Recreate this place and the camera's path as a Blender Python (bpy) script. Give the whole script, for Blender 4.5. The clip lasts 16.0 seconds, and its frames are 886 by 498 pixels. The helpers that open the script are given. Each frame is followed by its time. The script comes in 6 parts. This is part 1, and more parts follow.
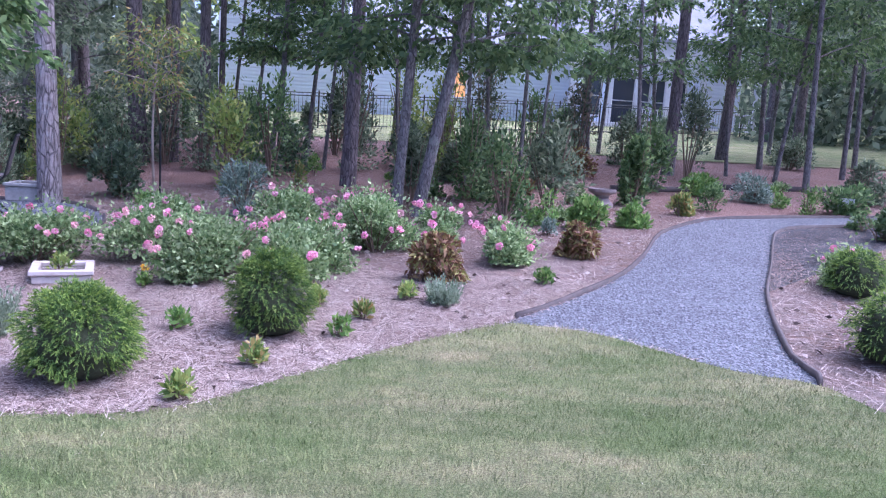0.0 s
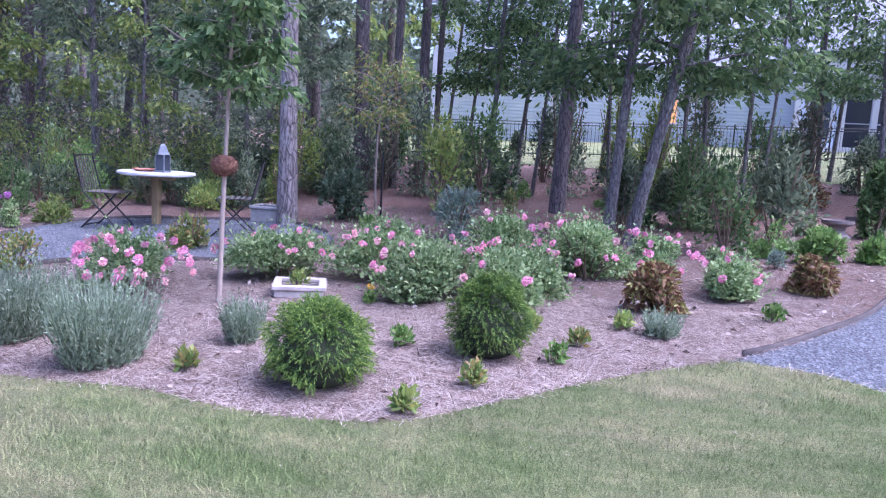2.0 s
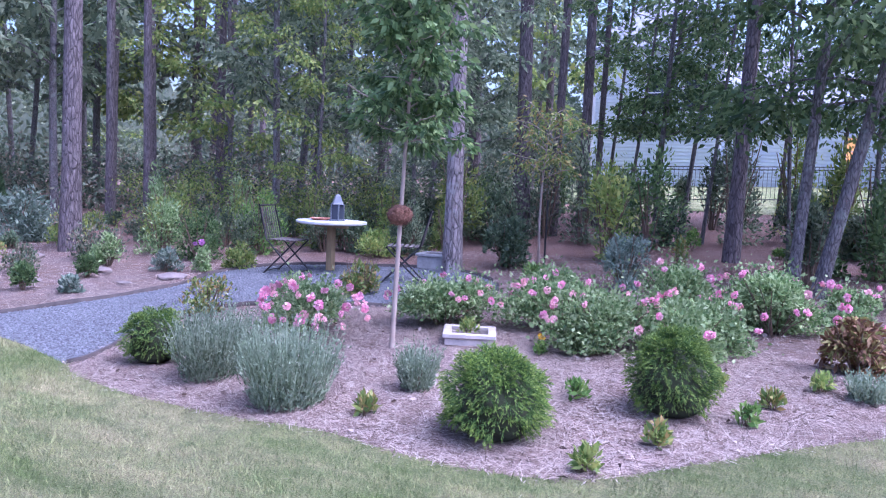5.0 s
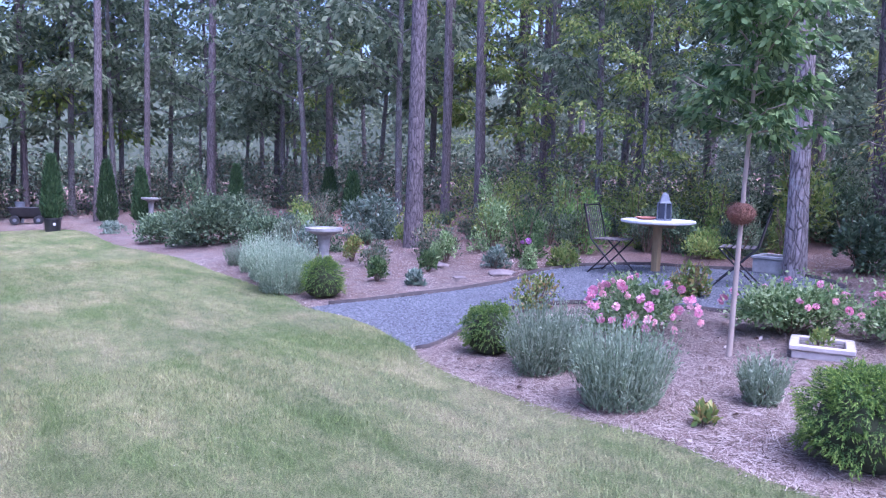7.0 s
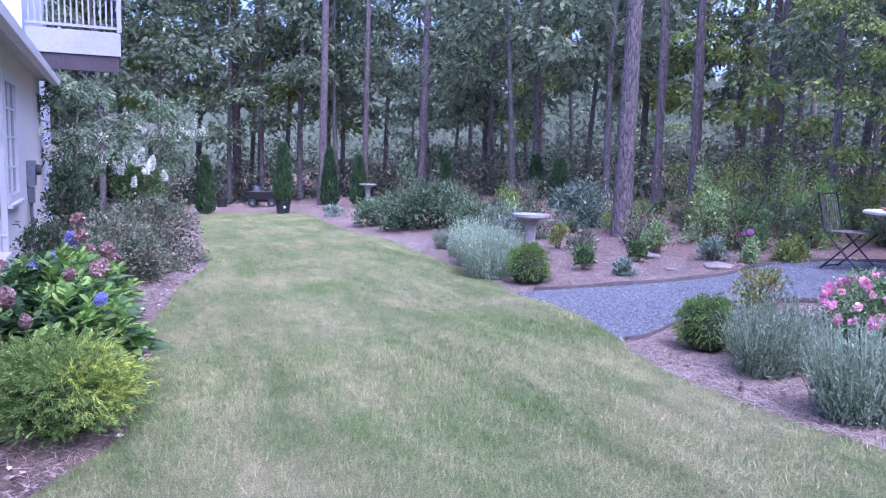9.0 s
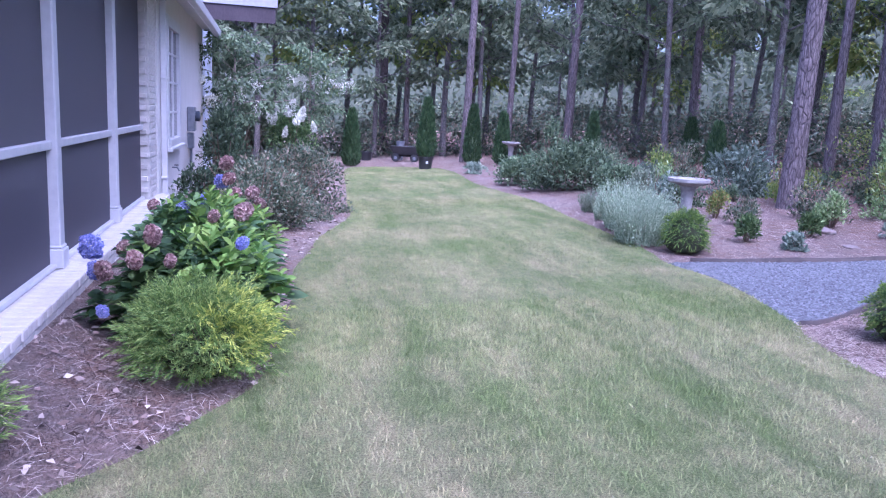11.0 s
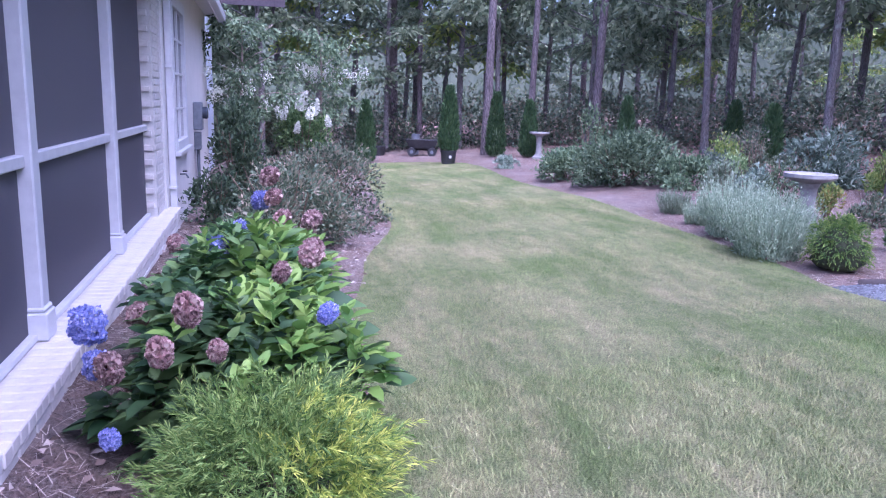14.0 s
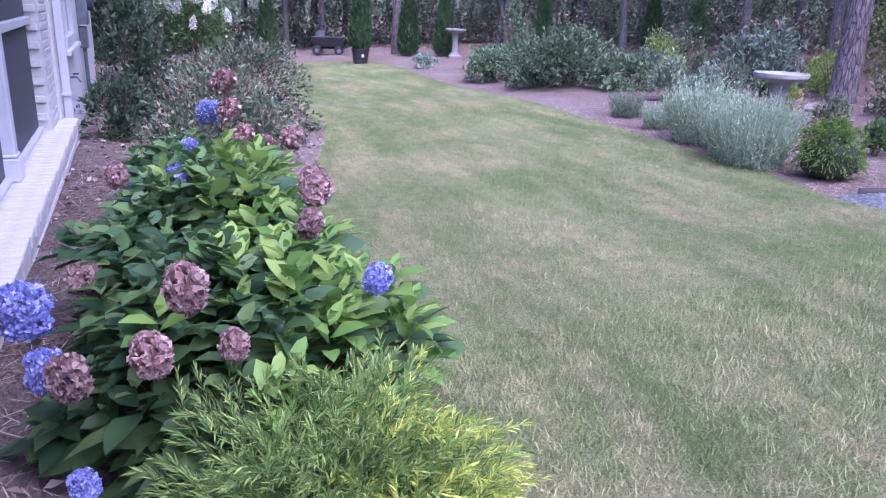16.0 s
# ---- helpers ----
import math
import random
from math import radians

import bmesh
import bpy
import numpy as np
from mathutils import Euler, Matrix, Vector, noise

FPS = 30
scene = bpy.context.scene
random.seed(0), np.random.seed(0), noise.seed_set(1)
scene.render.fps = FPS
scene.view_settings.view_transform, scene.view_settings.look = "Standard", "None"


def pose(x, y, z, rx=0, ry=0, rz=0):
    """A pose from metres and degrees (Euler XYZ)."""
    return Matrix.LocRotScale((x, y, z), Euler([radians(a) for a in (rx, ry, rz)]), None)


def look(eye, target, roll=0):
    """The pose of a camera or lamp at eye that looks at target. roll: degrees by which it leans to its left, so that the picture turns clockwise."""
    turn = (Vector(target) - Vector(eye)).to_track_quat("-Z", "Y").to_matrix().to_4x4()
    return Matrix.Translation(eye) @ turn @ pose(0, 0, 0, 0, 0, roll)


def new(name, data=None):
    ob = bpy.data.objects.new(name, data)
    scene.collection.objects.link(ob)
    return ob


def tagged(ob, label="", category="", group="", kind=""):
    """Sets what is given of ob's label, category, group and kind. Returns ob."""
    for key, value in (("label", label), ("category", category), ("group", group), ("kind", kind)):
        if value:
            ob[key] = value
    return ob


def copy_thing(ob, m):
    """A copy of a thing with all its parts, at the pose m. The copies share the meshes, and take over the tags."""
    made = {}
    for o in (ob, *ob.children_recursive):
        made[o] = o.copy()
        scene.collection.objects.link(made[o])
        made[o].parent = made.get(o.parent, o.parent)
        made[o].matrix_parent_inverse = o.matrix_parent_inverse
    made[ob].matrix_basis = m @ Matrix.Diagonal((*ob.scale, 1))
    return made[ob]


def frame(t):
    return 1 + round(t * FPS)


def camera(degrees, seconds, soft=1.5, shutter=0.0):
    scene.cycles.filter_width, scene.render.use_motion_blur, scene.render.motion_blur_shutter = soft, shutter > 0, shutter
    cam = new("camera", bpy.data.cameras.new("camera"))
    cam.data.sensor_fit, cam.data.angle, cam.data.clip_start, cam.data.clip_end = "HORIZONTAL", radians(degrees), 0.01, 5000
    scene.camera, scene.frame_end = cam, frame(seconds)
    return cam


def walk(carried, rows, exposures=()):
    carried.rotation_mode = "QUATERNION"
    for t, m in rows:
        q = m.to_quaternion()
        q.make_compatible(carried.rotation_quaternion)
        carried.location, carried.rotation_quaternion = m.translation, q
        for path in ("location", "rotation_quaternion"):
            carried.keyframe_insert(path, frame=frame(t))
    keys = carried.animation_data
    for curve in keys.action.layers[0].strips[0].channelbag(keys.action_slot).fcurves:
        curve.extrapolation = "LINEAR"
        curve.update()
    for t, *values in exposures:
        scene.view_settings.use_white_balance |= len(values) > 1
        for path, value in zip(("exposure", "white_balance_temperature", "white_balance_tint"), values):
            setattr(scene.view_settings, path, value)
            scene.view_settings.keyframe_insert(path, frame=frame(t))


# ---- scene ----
cam = camera(61.0, 16.0, soft=1.15)
PATH = [
    (0, (-0.13, -0.262, 1.553), (-0.122, 1.714, 1.244), 3.86),
    (0.5, (-0.149, -0.266, 1.552), (-0.196, 1.711, 1.253), 4.04),
    (1, (-0.18, -0.263, 1.547), (-0.342, 1.708, 1.25), 4.13),
    (1.5, (-0.218, -0.275, 1.545), (-0.569, 1.672, 1.256), 3.72),
    (2, (-0.251, -0.283, 1.54), (-0.768, 1.63, 1.269), 3.46),
    (2.5, (-0.274, -0.301, 1.539), (-0.902, 1.581, 1.289), 3.51),
    (3, (-0.295, -0.313, 1.531), (-1.002, 1.544, 1.299), 3.62),
    (3.5, (-0.318, -0.319, 1.525), (-1.089, 1.514, 1.311), 3.7),
    (5.8, (-0.424, -0.268, 1.55), (-1.517, 1.402, 1.411), 2.1),
    (6, (-0.427, -0.294, 1.549), (-1.595, 1.323, 1.404), 1.9),
    (6.5, (-0.487, -0.29, 1.542), (-1.869, 1.146, 1.369), 1.6),
    (7, (-0.529, -0.313, 1.531), (-2.07, 0.946, 1.331), 1.4),
    (7.5, (-0.564, -0.312, 1.528), (-2.228, 0.777, 1.313), 1.2),
    (8, (-0.555, -0.337, 1.535), (-2.285, 0.644, 1.321), 1.2),
    (8.5, (-0.567, -0.33, 1.521), (-2.339, 0.572, 1.304), 1.5),
    (9, (-0.633, -0.3, 1.487), (-2.449, 0.502, 1.245), 1.4),
    (9.5, (-0.731, -0.32, 1.455), (-2.576, 0.4, 1.171), 1.8),
    (10, (-0.809, -0.318, 1.456), (-2.678, 0.311, 1.125), 2.1),
    (10.2, (-0.827, -0.308, 1.428), (-2.707, 0.286, 1.088), 2.6),
    (12.3, (-1.735, -0.173, 1.402), (-3.672, 0.162, 1.036), 1.8),
    (12.5, (-1.882, -0.238, 1.397), (-3.818, 0.102, 1.024), 2.0),
    (13, (-2.218, -0.405, 1.376), (-4.14, -0.03, 0.971), 2.5),
    (13.5, (-2.562, -0.519, 1.376), (-4.481, -0.118, 0.978), 2.1),
    (14, (-2.855, -0.619, 1.37), (-4.761, -0.152, 0.987), 1.6),
    (14.5, (-3.142, -0.75, 1.34), (-4.997, -0.156, 0.889), 0.4),
    (15, (-3.423, -0.778, 1.315), (-5.236, -0.113, 0.797), 0.3),
    (15.5, (-3.609, -0.82, 1.303), (-5.387, -0.113, 0.723), 1.7),
    (16, (-3.786, -0.948, 1.296), (-5.545, -0.229, 0.671), 2.1),
]
walk(cam, [(t, look(eye, target, roll)) for t, eye, target, roll in PATH],
     exposures=[(0, 1.72, 5020, 32), (3.7, 1.78, 4930, 34), (7, 1.65, 4750, 37), (12, 1.62, 4720, 40), (16, 1.62, 4900, 40)])

# ---- light: a dull evening sky, no visible sun ----
world = bpy.data.worlds.new("World")
scene.world = world
world.use_nodes = True
wn = world.node_tree.nodes
sky = wn.new("ShaderNodeTexSky")
sky.sky_type = "NISHITA"
sky.sun_disc = False
sky.sun_elevation, sky.sun_rotation = radians(62), radians(82)
sky.dust_density, sky.ozone_density = 6.0, 1.5
world.node_tree.links.new(sky.outputs["Color"], wn["Background"].inputs["Color"])
wn["Background"].inputs["Strength"].default_value = 0.15
sun = new("sun", bpy.data.lights.new("sun", "SUN"))
sun.data.energy, sun.data.angle, sun.data.color = 1.0, radians(70), (1.0, 0.97, 0.96)
sun.matrix_world = look((13, 2, 25), (0, 0, 0))

# ---- materials ----
RNG = np.random.default_rng(7)


def mat(name, build):
    m = bpy.data.materials.new(name)
    m.use_nodes = True
    build(m.node_tree, m.node_tree.nodes["Principled BSDF"])
    return m


def noise_node(nt, scale, detail=4.0, rough=0.6, coord="Object", stretch=(1, 1, 1)):
    tc = nt.nodes.new("ShaderNodeTexCoord")
    mp = nt.nodes.new("ShaderNodeMapping")
    mp.inputs["Scale"].default_value = stretch
    n = nt.nodes.new("ShaderNodeTexNoise")
    n.inputs["Scale"].default_value, n.inputs["Detail"].default_value, n.inputs["Roughness"].default_value = scale, detail, rough
    nt.links.new(tc.outputs[coord], mp.inputs[0])
    nt.links.new(mp.outputs[0], n.inputs["Vector"])
    return n.outputs["Fac"]


def ramp(nt, fac, stops):
    r = nt.nodes.new("ShaderNodeValToRGB")
    els = r.color_ramp.elements
    while len(els) < len(stops):
        els.new(0.5)
    for e, (p, c) in zip(els, stops):
        e.position, e.color = p, (*c, 1)
    nt.links.new(fac, r.inputs[0])
    return r.outputs[0]


def blend(nt, fac, a, b, kind="MIX"):
    m = nt.nodes.new("ShaderNodeMix")
    m.data_type, m.blend_type = "RGBA", kind
    for sock, v in ((m.inputs[0], fac), (m.inputs[6], a), (m.inputs[7], b)):
        if hasattr(v, "links"):
            nt.links.new(v, sock)
        elif isinstance(v, (int, float)):
            sock.default_value = v
        else:
            sock.default_value = (*v, 1)
    return m.outputs[2]


def bump(nt, p, height, strength, dist=0.01):
    b = nt.nodes.new("ShaderNodeBump")
    b.inputs["Strength"].default_value, b.inputs["Distance"].default_value = strength, dist
    nt.links.new(height, b.inputs["Height"])
    nt.links.new(b.outputs[0], p.inputs["Normal"])


def leaf_mat(name, dark, light, rough=0.55, glow=0.25, tip=None):
    """Leaves: the tone runs from leaf to leaf and from plant to plant; some light passes through."""
    def build(nt, p):
        geo = nt.nodes.new("ShaderNodeNewGeometry")
        info = nt.nodes.new("ShaderNodeObjectInfo")
        stops = [(0.0, dark), (0.6, tuple((a + b) / 2 for a, b in zip(dark, light))), (1.0, light)]
        if tip:
            stops = [(0.0, dark), (0.55, light), (1.0, tip)]
        c = ramp(nt, geo.outputs["Random Per Island"], stops)
        hsv = nt.nodes.new("ShaderNodeHueSaturation")
        mr = nt.nodes.new("ShaderNodeMapRange")
        mr.inputs["To Min"].default_value, mr.inputs["To Max"].default_value = 0.8, 1.2
        nt.links.new(info.outputs["Random"], mr.inputs[0])
        nt.links.new(mr.outputs[0], hsv.inputs["Value"])
        nt.links.new(c, hsv.inputs["Color"])
        nt.links.new(hsv.outputs[0], p.inputs["Base Color"])
        p.inputs["Roughness"].default_value = rough
        p.inputs["Specular IOR Level"].default_value = 0.35
        tr = nt.nodes.new("ShaderNodeBsdfTranslucent")
        nt.links.new(hsv.outputs[0], tr.inputs["Color"])
        mx = nt.nodes.new("ShaderNodeMixShader")
        mx.inputs[0].default_value = glow
        out = nt.nodes["Material Output"]
        nt.links.new(p.outputs[0], mx.inputs[1])
        nt.links.new(tr.outputs[0], mx.inputs[2])
        nt.links.new(mx.outputs[0], out.inputs["Surface"])
    return mat(name, build)


def plain_mat(name, a, b, scale=8.0, rough=0.6, metal=0.0, bmp=0.15, stretch=(1, 1, 1), dist=0.004):
    def build(nt, p):
        f = noise_node(nt, scale, 6, 0.65, stretch=stretch)
        big = noise_node(nt, scale * 0.13, 3, 0.5)
        c = ramp(nt, f, [(0.3, a), (0.7, b)])
        c2 = blend(nt, 0.3, c, ramp(nt, big, [(0.35, a), (0.65, b)]))
        nt.links.new(c2, p.inputs["Base Color"])
        p.inputs["Roughness"].default_value, p.inputs["Metallic"].default_value = rough, metal
        if bmp:
            bump(nt, p, f, bmp, dist)
    return mat(name, build)


def bark_mat(name, dark, light, lichen=None, scale=9.0):
    def build(nt, p):
        tc = nt.nodes.new("ShaderNodeTexCoord")
        mp = nt.nodes.new("ShaderNodeMapping")
        mp.inputs["Scale"].default_value = (1.0, 1.0, 0.22)
        v = nt.nodes.new("ShaderNodeTexVoronoi")
        v.feature = "DISTANCE_TO_EDGE"
        v.inputs["Scale"].default_value = scale * 2.6
        nt.links.new(tc.outputs["Object"], mp.inputs[0])
        nt.links.new(mp.outputs[0], v.inputs["Vector"])
        n = noise_node(nt, scale * 3, 6, 0.7, stretch=(1, 1, 0.3))
        crack = ramp(nt, v.outputs["Distance"], [(0.0, (0.42, 0.42, 0.42)), (0.12, (1, 1, 1))])
        c = ramp(nt, n, [(0.3, dark), (0.68, light)])
        c = blend(nt, 1.0, c, crack, "MULTIPLY")
        if lichen:
            spots = ramp(nt, noise_node(nt, 3.0, 6, 0.7), [(0.54, (0, 0, 0)), (0.66, (0.7, 0.7, 0.7))])
            c = blend(nt, spots, c, lichen)
        nt.links.new(c, p.inputs["Base Color"])
        p.inputs["Roughness"].default_value = 0.9
        bump(nt, p, crack, 0.8, 0.03)
    return mat(name, build)


def lawn_tint(nt):
    """Green turf with drawn-out straw-coloured patches, mown lengthwise."""
    big = noise_node(nt, 0.6, 5, 0.62)
    mid = noise_node(nt, 1.7, 6, 0.68, stretch=(0.5, 1.7, 1))
    small = noise_node(nt, 9.0, 5, 0.7)
    stripe = noise_node(nt, 2.2, 3, 0.5, stretch=(0.10, 1.0, 1))
    c = ramp(nt, mid, [(0.40, (0.16, 0.205, 0.085)), (0.53, (0.255, 0.26, 0.145)), (0.68, (0.42, 0.355, 0.245))])
    g = ramp(nt, big, [(0.42, (0.155, 0.20, 0.08)), (0.64, (0.33, 0.30, 0.195))])
    c = blend(nt, 0.42, c, g)
    c = blend(nt, 0.6, c, ramp(nt, stripe, [(0.38, (0.84, 0.88, 0.80)), (0.62, (1.2, 1.18, 1.14))]), "MULTIPLY")
    return blend(nt, 0.6, c, ramp(nt, small, [(0.35, (0.68, 0.76, 0.62)), (0.68, (1.28, 1.2, 1.14))]), "MULTIPLY")


def lawn_build(nt, p):
    fine = noise_node(nt, 95, 5, 0.8)
    c = blend(nt, 0.9, lawn_tint(nt), ramp(nt, fine, [(0.34, (0.28, 0.30, 0.26)), (0.64, (1.3, 1.3, 1.25))]), "MULTIPLY")
    nt.links.new(c, p.inputs["Base Color"])
    p.inputs["Roughness"].default_value = 0.9
    p.inputs["Specular IOR Level"].default_value = 0.2
    bump(nt, p, fine, 1.0, 0.03)


def blade_build(nt, p):
    geo = nt.nodes.new("ShaderNodeNewGeometry")
    c = blend(nt, 1.0, lawn_tint(nt), ramp(nt, geo.outputs["Random Per Island"], [(0.0, (0.42, 0.5, 0.38)), (0.6, (1.1, 1.2, 1.05)), (0.95, (1.35, 1.32, 1.2)), (1.0, (1.6, 1.5, 1.4))]), "MULTIPLY")
    nt.links.new(c, p.inputs["Base Color"])
    p.inputs["Roughness"].default_value = 0.8
    p.inputs["Specular IOR Level"].default_value = 0.2


def mulch_build(nt, p):
    fine = noise_node(nt, 38, 8, 0.8, stretch=(1, 1.6, 1))
    mid = noise_node(nt, 7, 7, 0.72)
    big = noise_node(nt, 0.8, 5, 0.62)
    c = ramp(nt, fine, [(0.34, (0.04, 0.03, 0.028)), (0.46, (0.19, 0.145, 0.13)), (0.57, (0.31, 0.255, 0.23)), (0.69, (0.52, 0.46, 0.42))])
    c = blend(nt, ramp(nt, mid, [(0.42, (0, 0, 0)), (0.6, (0.75, 0.75, 0.75))]), c, ramp(nt, fine, [(0.35, (0.05, 0.03, 0.024)), (0.65, (0.36, 0.22, 0.17))]))
    c = blend(nt, ramp(nt, big, [(0.48, (0, 0, 0)), (0.62, (0.5, 0.5, 0.5))]), c, ramp(nt, mid, [(0.35, (0.16, 0.13, 0.12)), (0.65, (0.42, 0.37, 0.34))]))
    # fresher, redder straw under the trees
    tc = nt.nodes.new("ShaderNodeTexCoord")
    sep = nt.nodes.new("ShaderNodeSeparateXYZ")
    nt.links.new(tc.outputs["Object"], sep.inputs[0])
    mr = nt.nodes.new("ShaderNodeMapRange")
    mr.inputs["From Min"].default_value, mr.inputs["From Max"].default_value, mr.inputs["To Max"].default_value = 5.5, 9.5, 0.5
    nt.links.new(sep.outputs["Y"], mr.inputs[0])
    c = blend(nt, mr.outputs[0], c, ramp(nt, fine, [(0.35, (0.07, 0.035, 0.028)), (0.5, (0.24, 0.125, 0.095)), (0.68, (0.42, 0.25, 0.20))]))
    nt.links.new(c, p.inputs["Base Color"])
    p.inputs["Roughness"].default_value = 0.95
    p.inputs["Specular IOR Level"].default_value = 0.2
    bump(nt, p, fine, 1.0, 0.05)


def gravel_build(nt, p):
    tc = nt.nodes.new("ShaderNodeTexCoord")
    v = nt.nodes.new("ShaderNodeTexVoronoi")
    v.inputs["Scale"].default_value = 55
    nt.links.new(tc.outputs["Object"], v.inputs["Vector"])
    sep = nt.nodes.new("ShaderNodeSeparateColor")
    nt.links.new(v.outputs["Color"], sep.inputs[0])
    c = ramp(nt, sep.outputs[0], [(0.0, (0.06, 0.065, 0.074)), (0.5, (0.105, 0.112, 0.126)), (1.0, (0.17, 0.178, 0.192))])
    patch = noise_node(nt, 1.2, 4, 0.6)
    c = blend(nt, 1.0, c, ramp(nt, patch, [(0.3, (0.8, 0.8, 0.82)), (0.7, (1.1, 1.1, 1.1))]), "MULTIPLY")
    nt.links.new(c, p.inputs["Base Color"])
    p.inputs["Roughness"].default_value = 0.85
    bump(nt, p, v.outputs["Distance"], 1.0, 0.02)


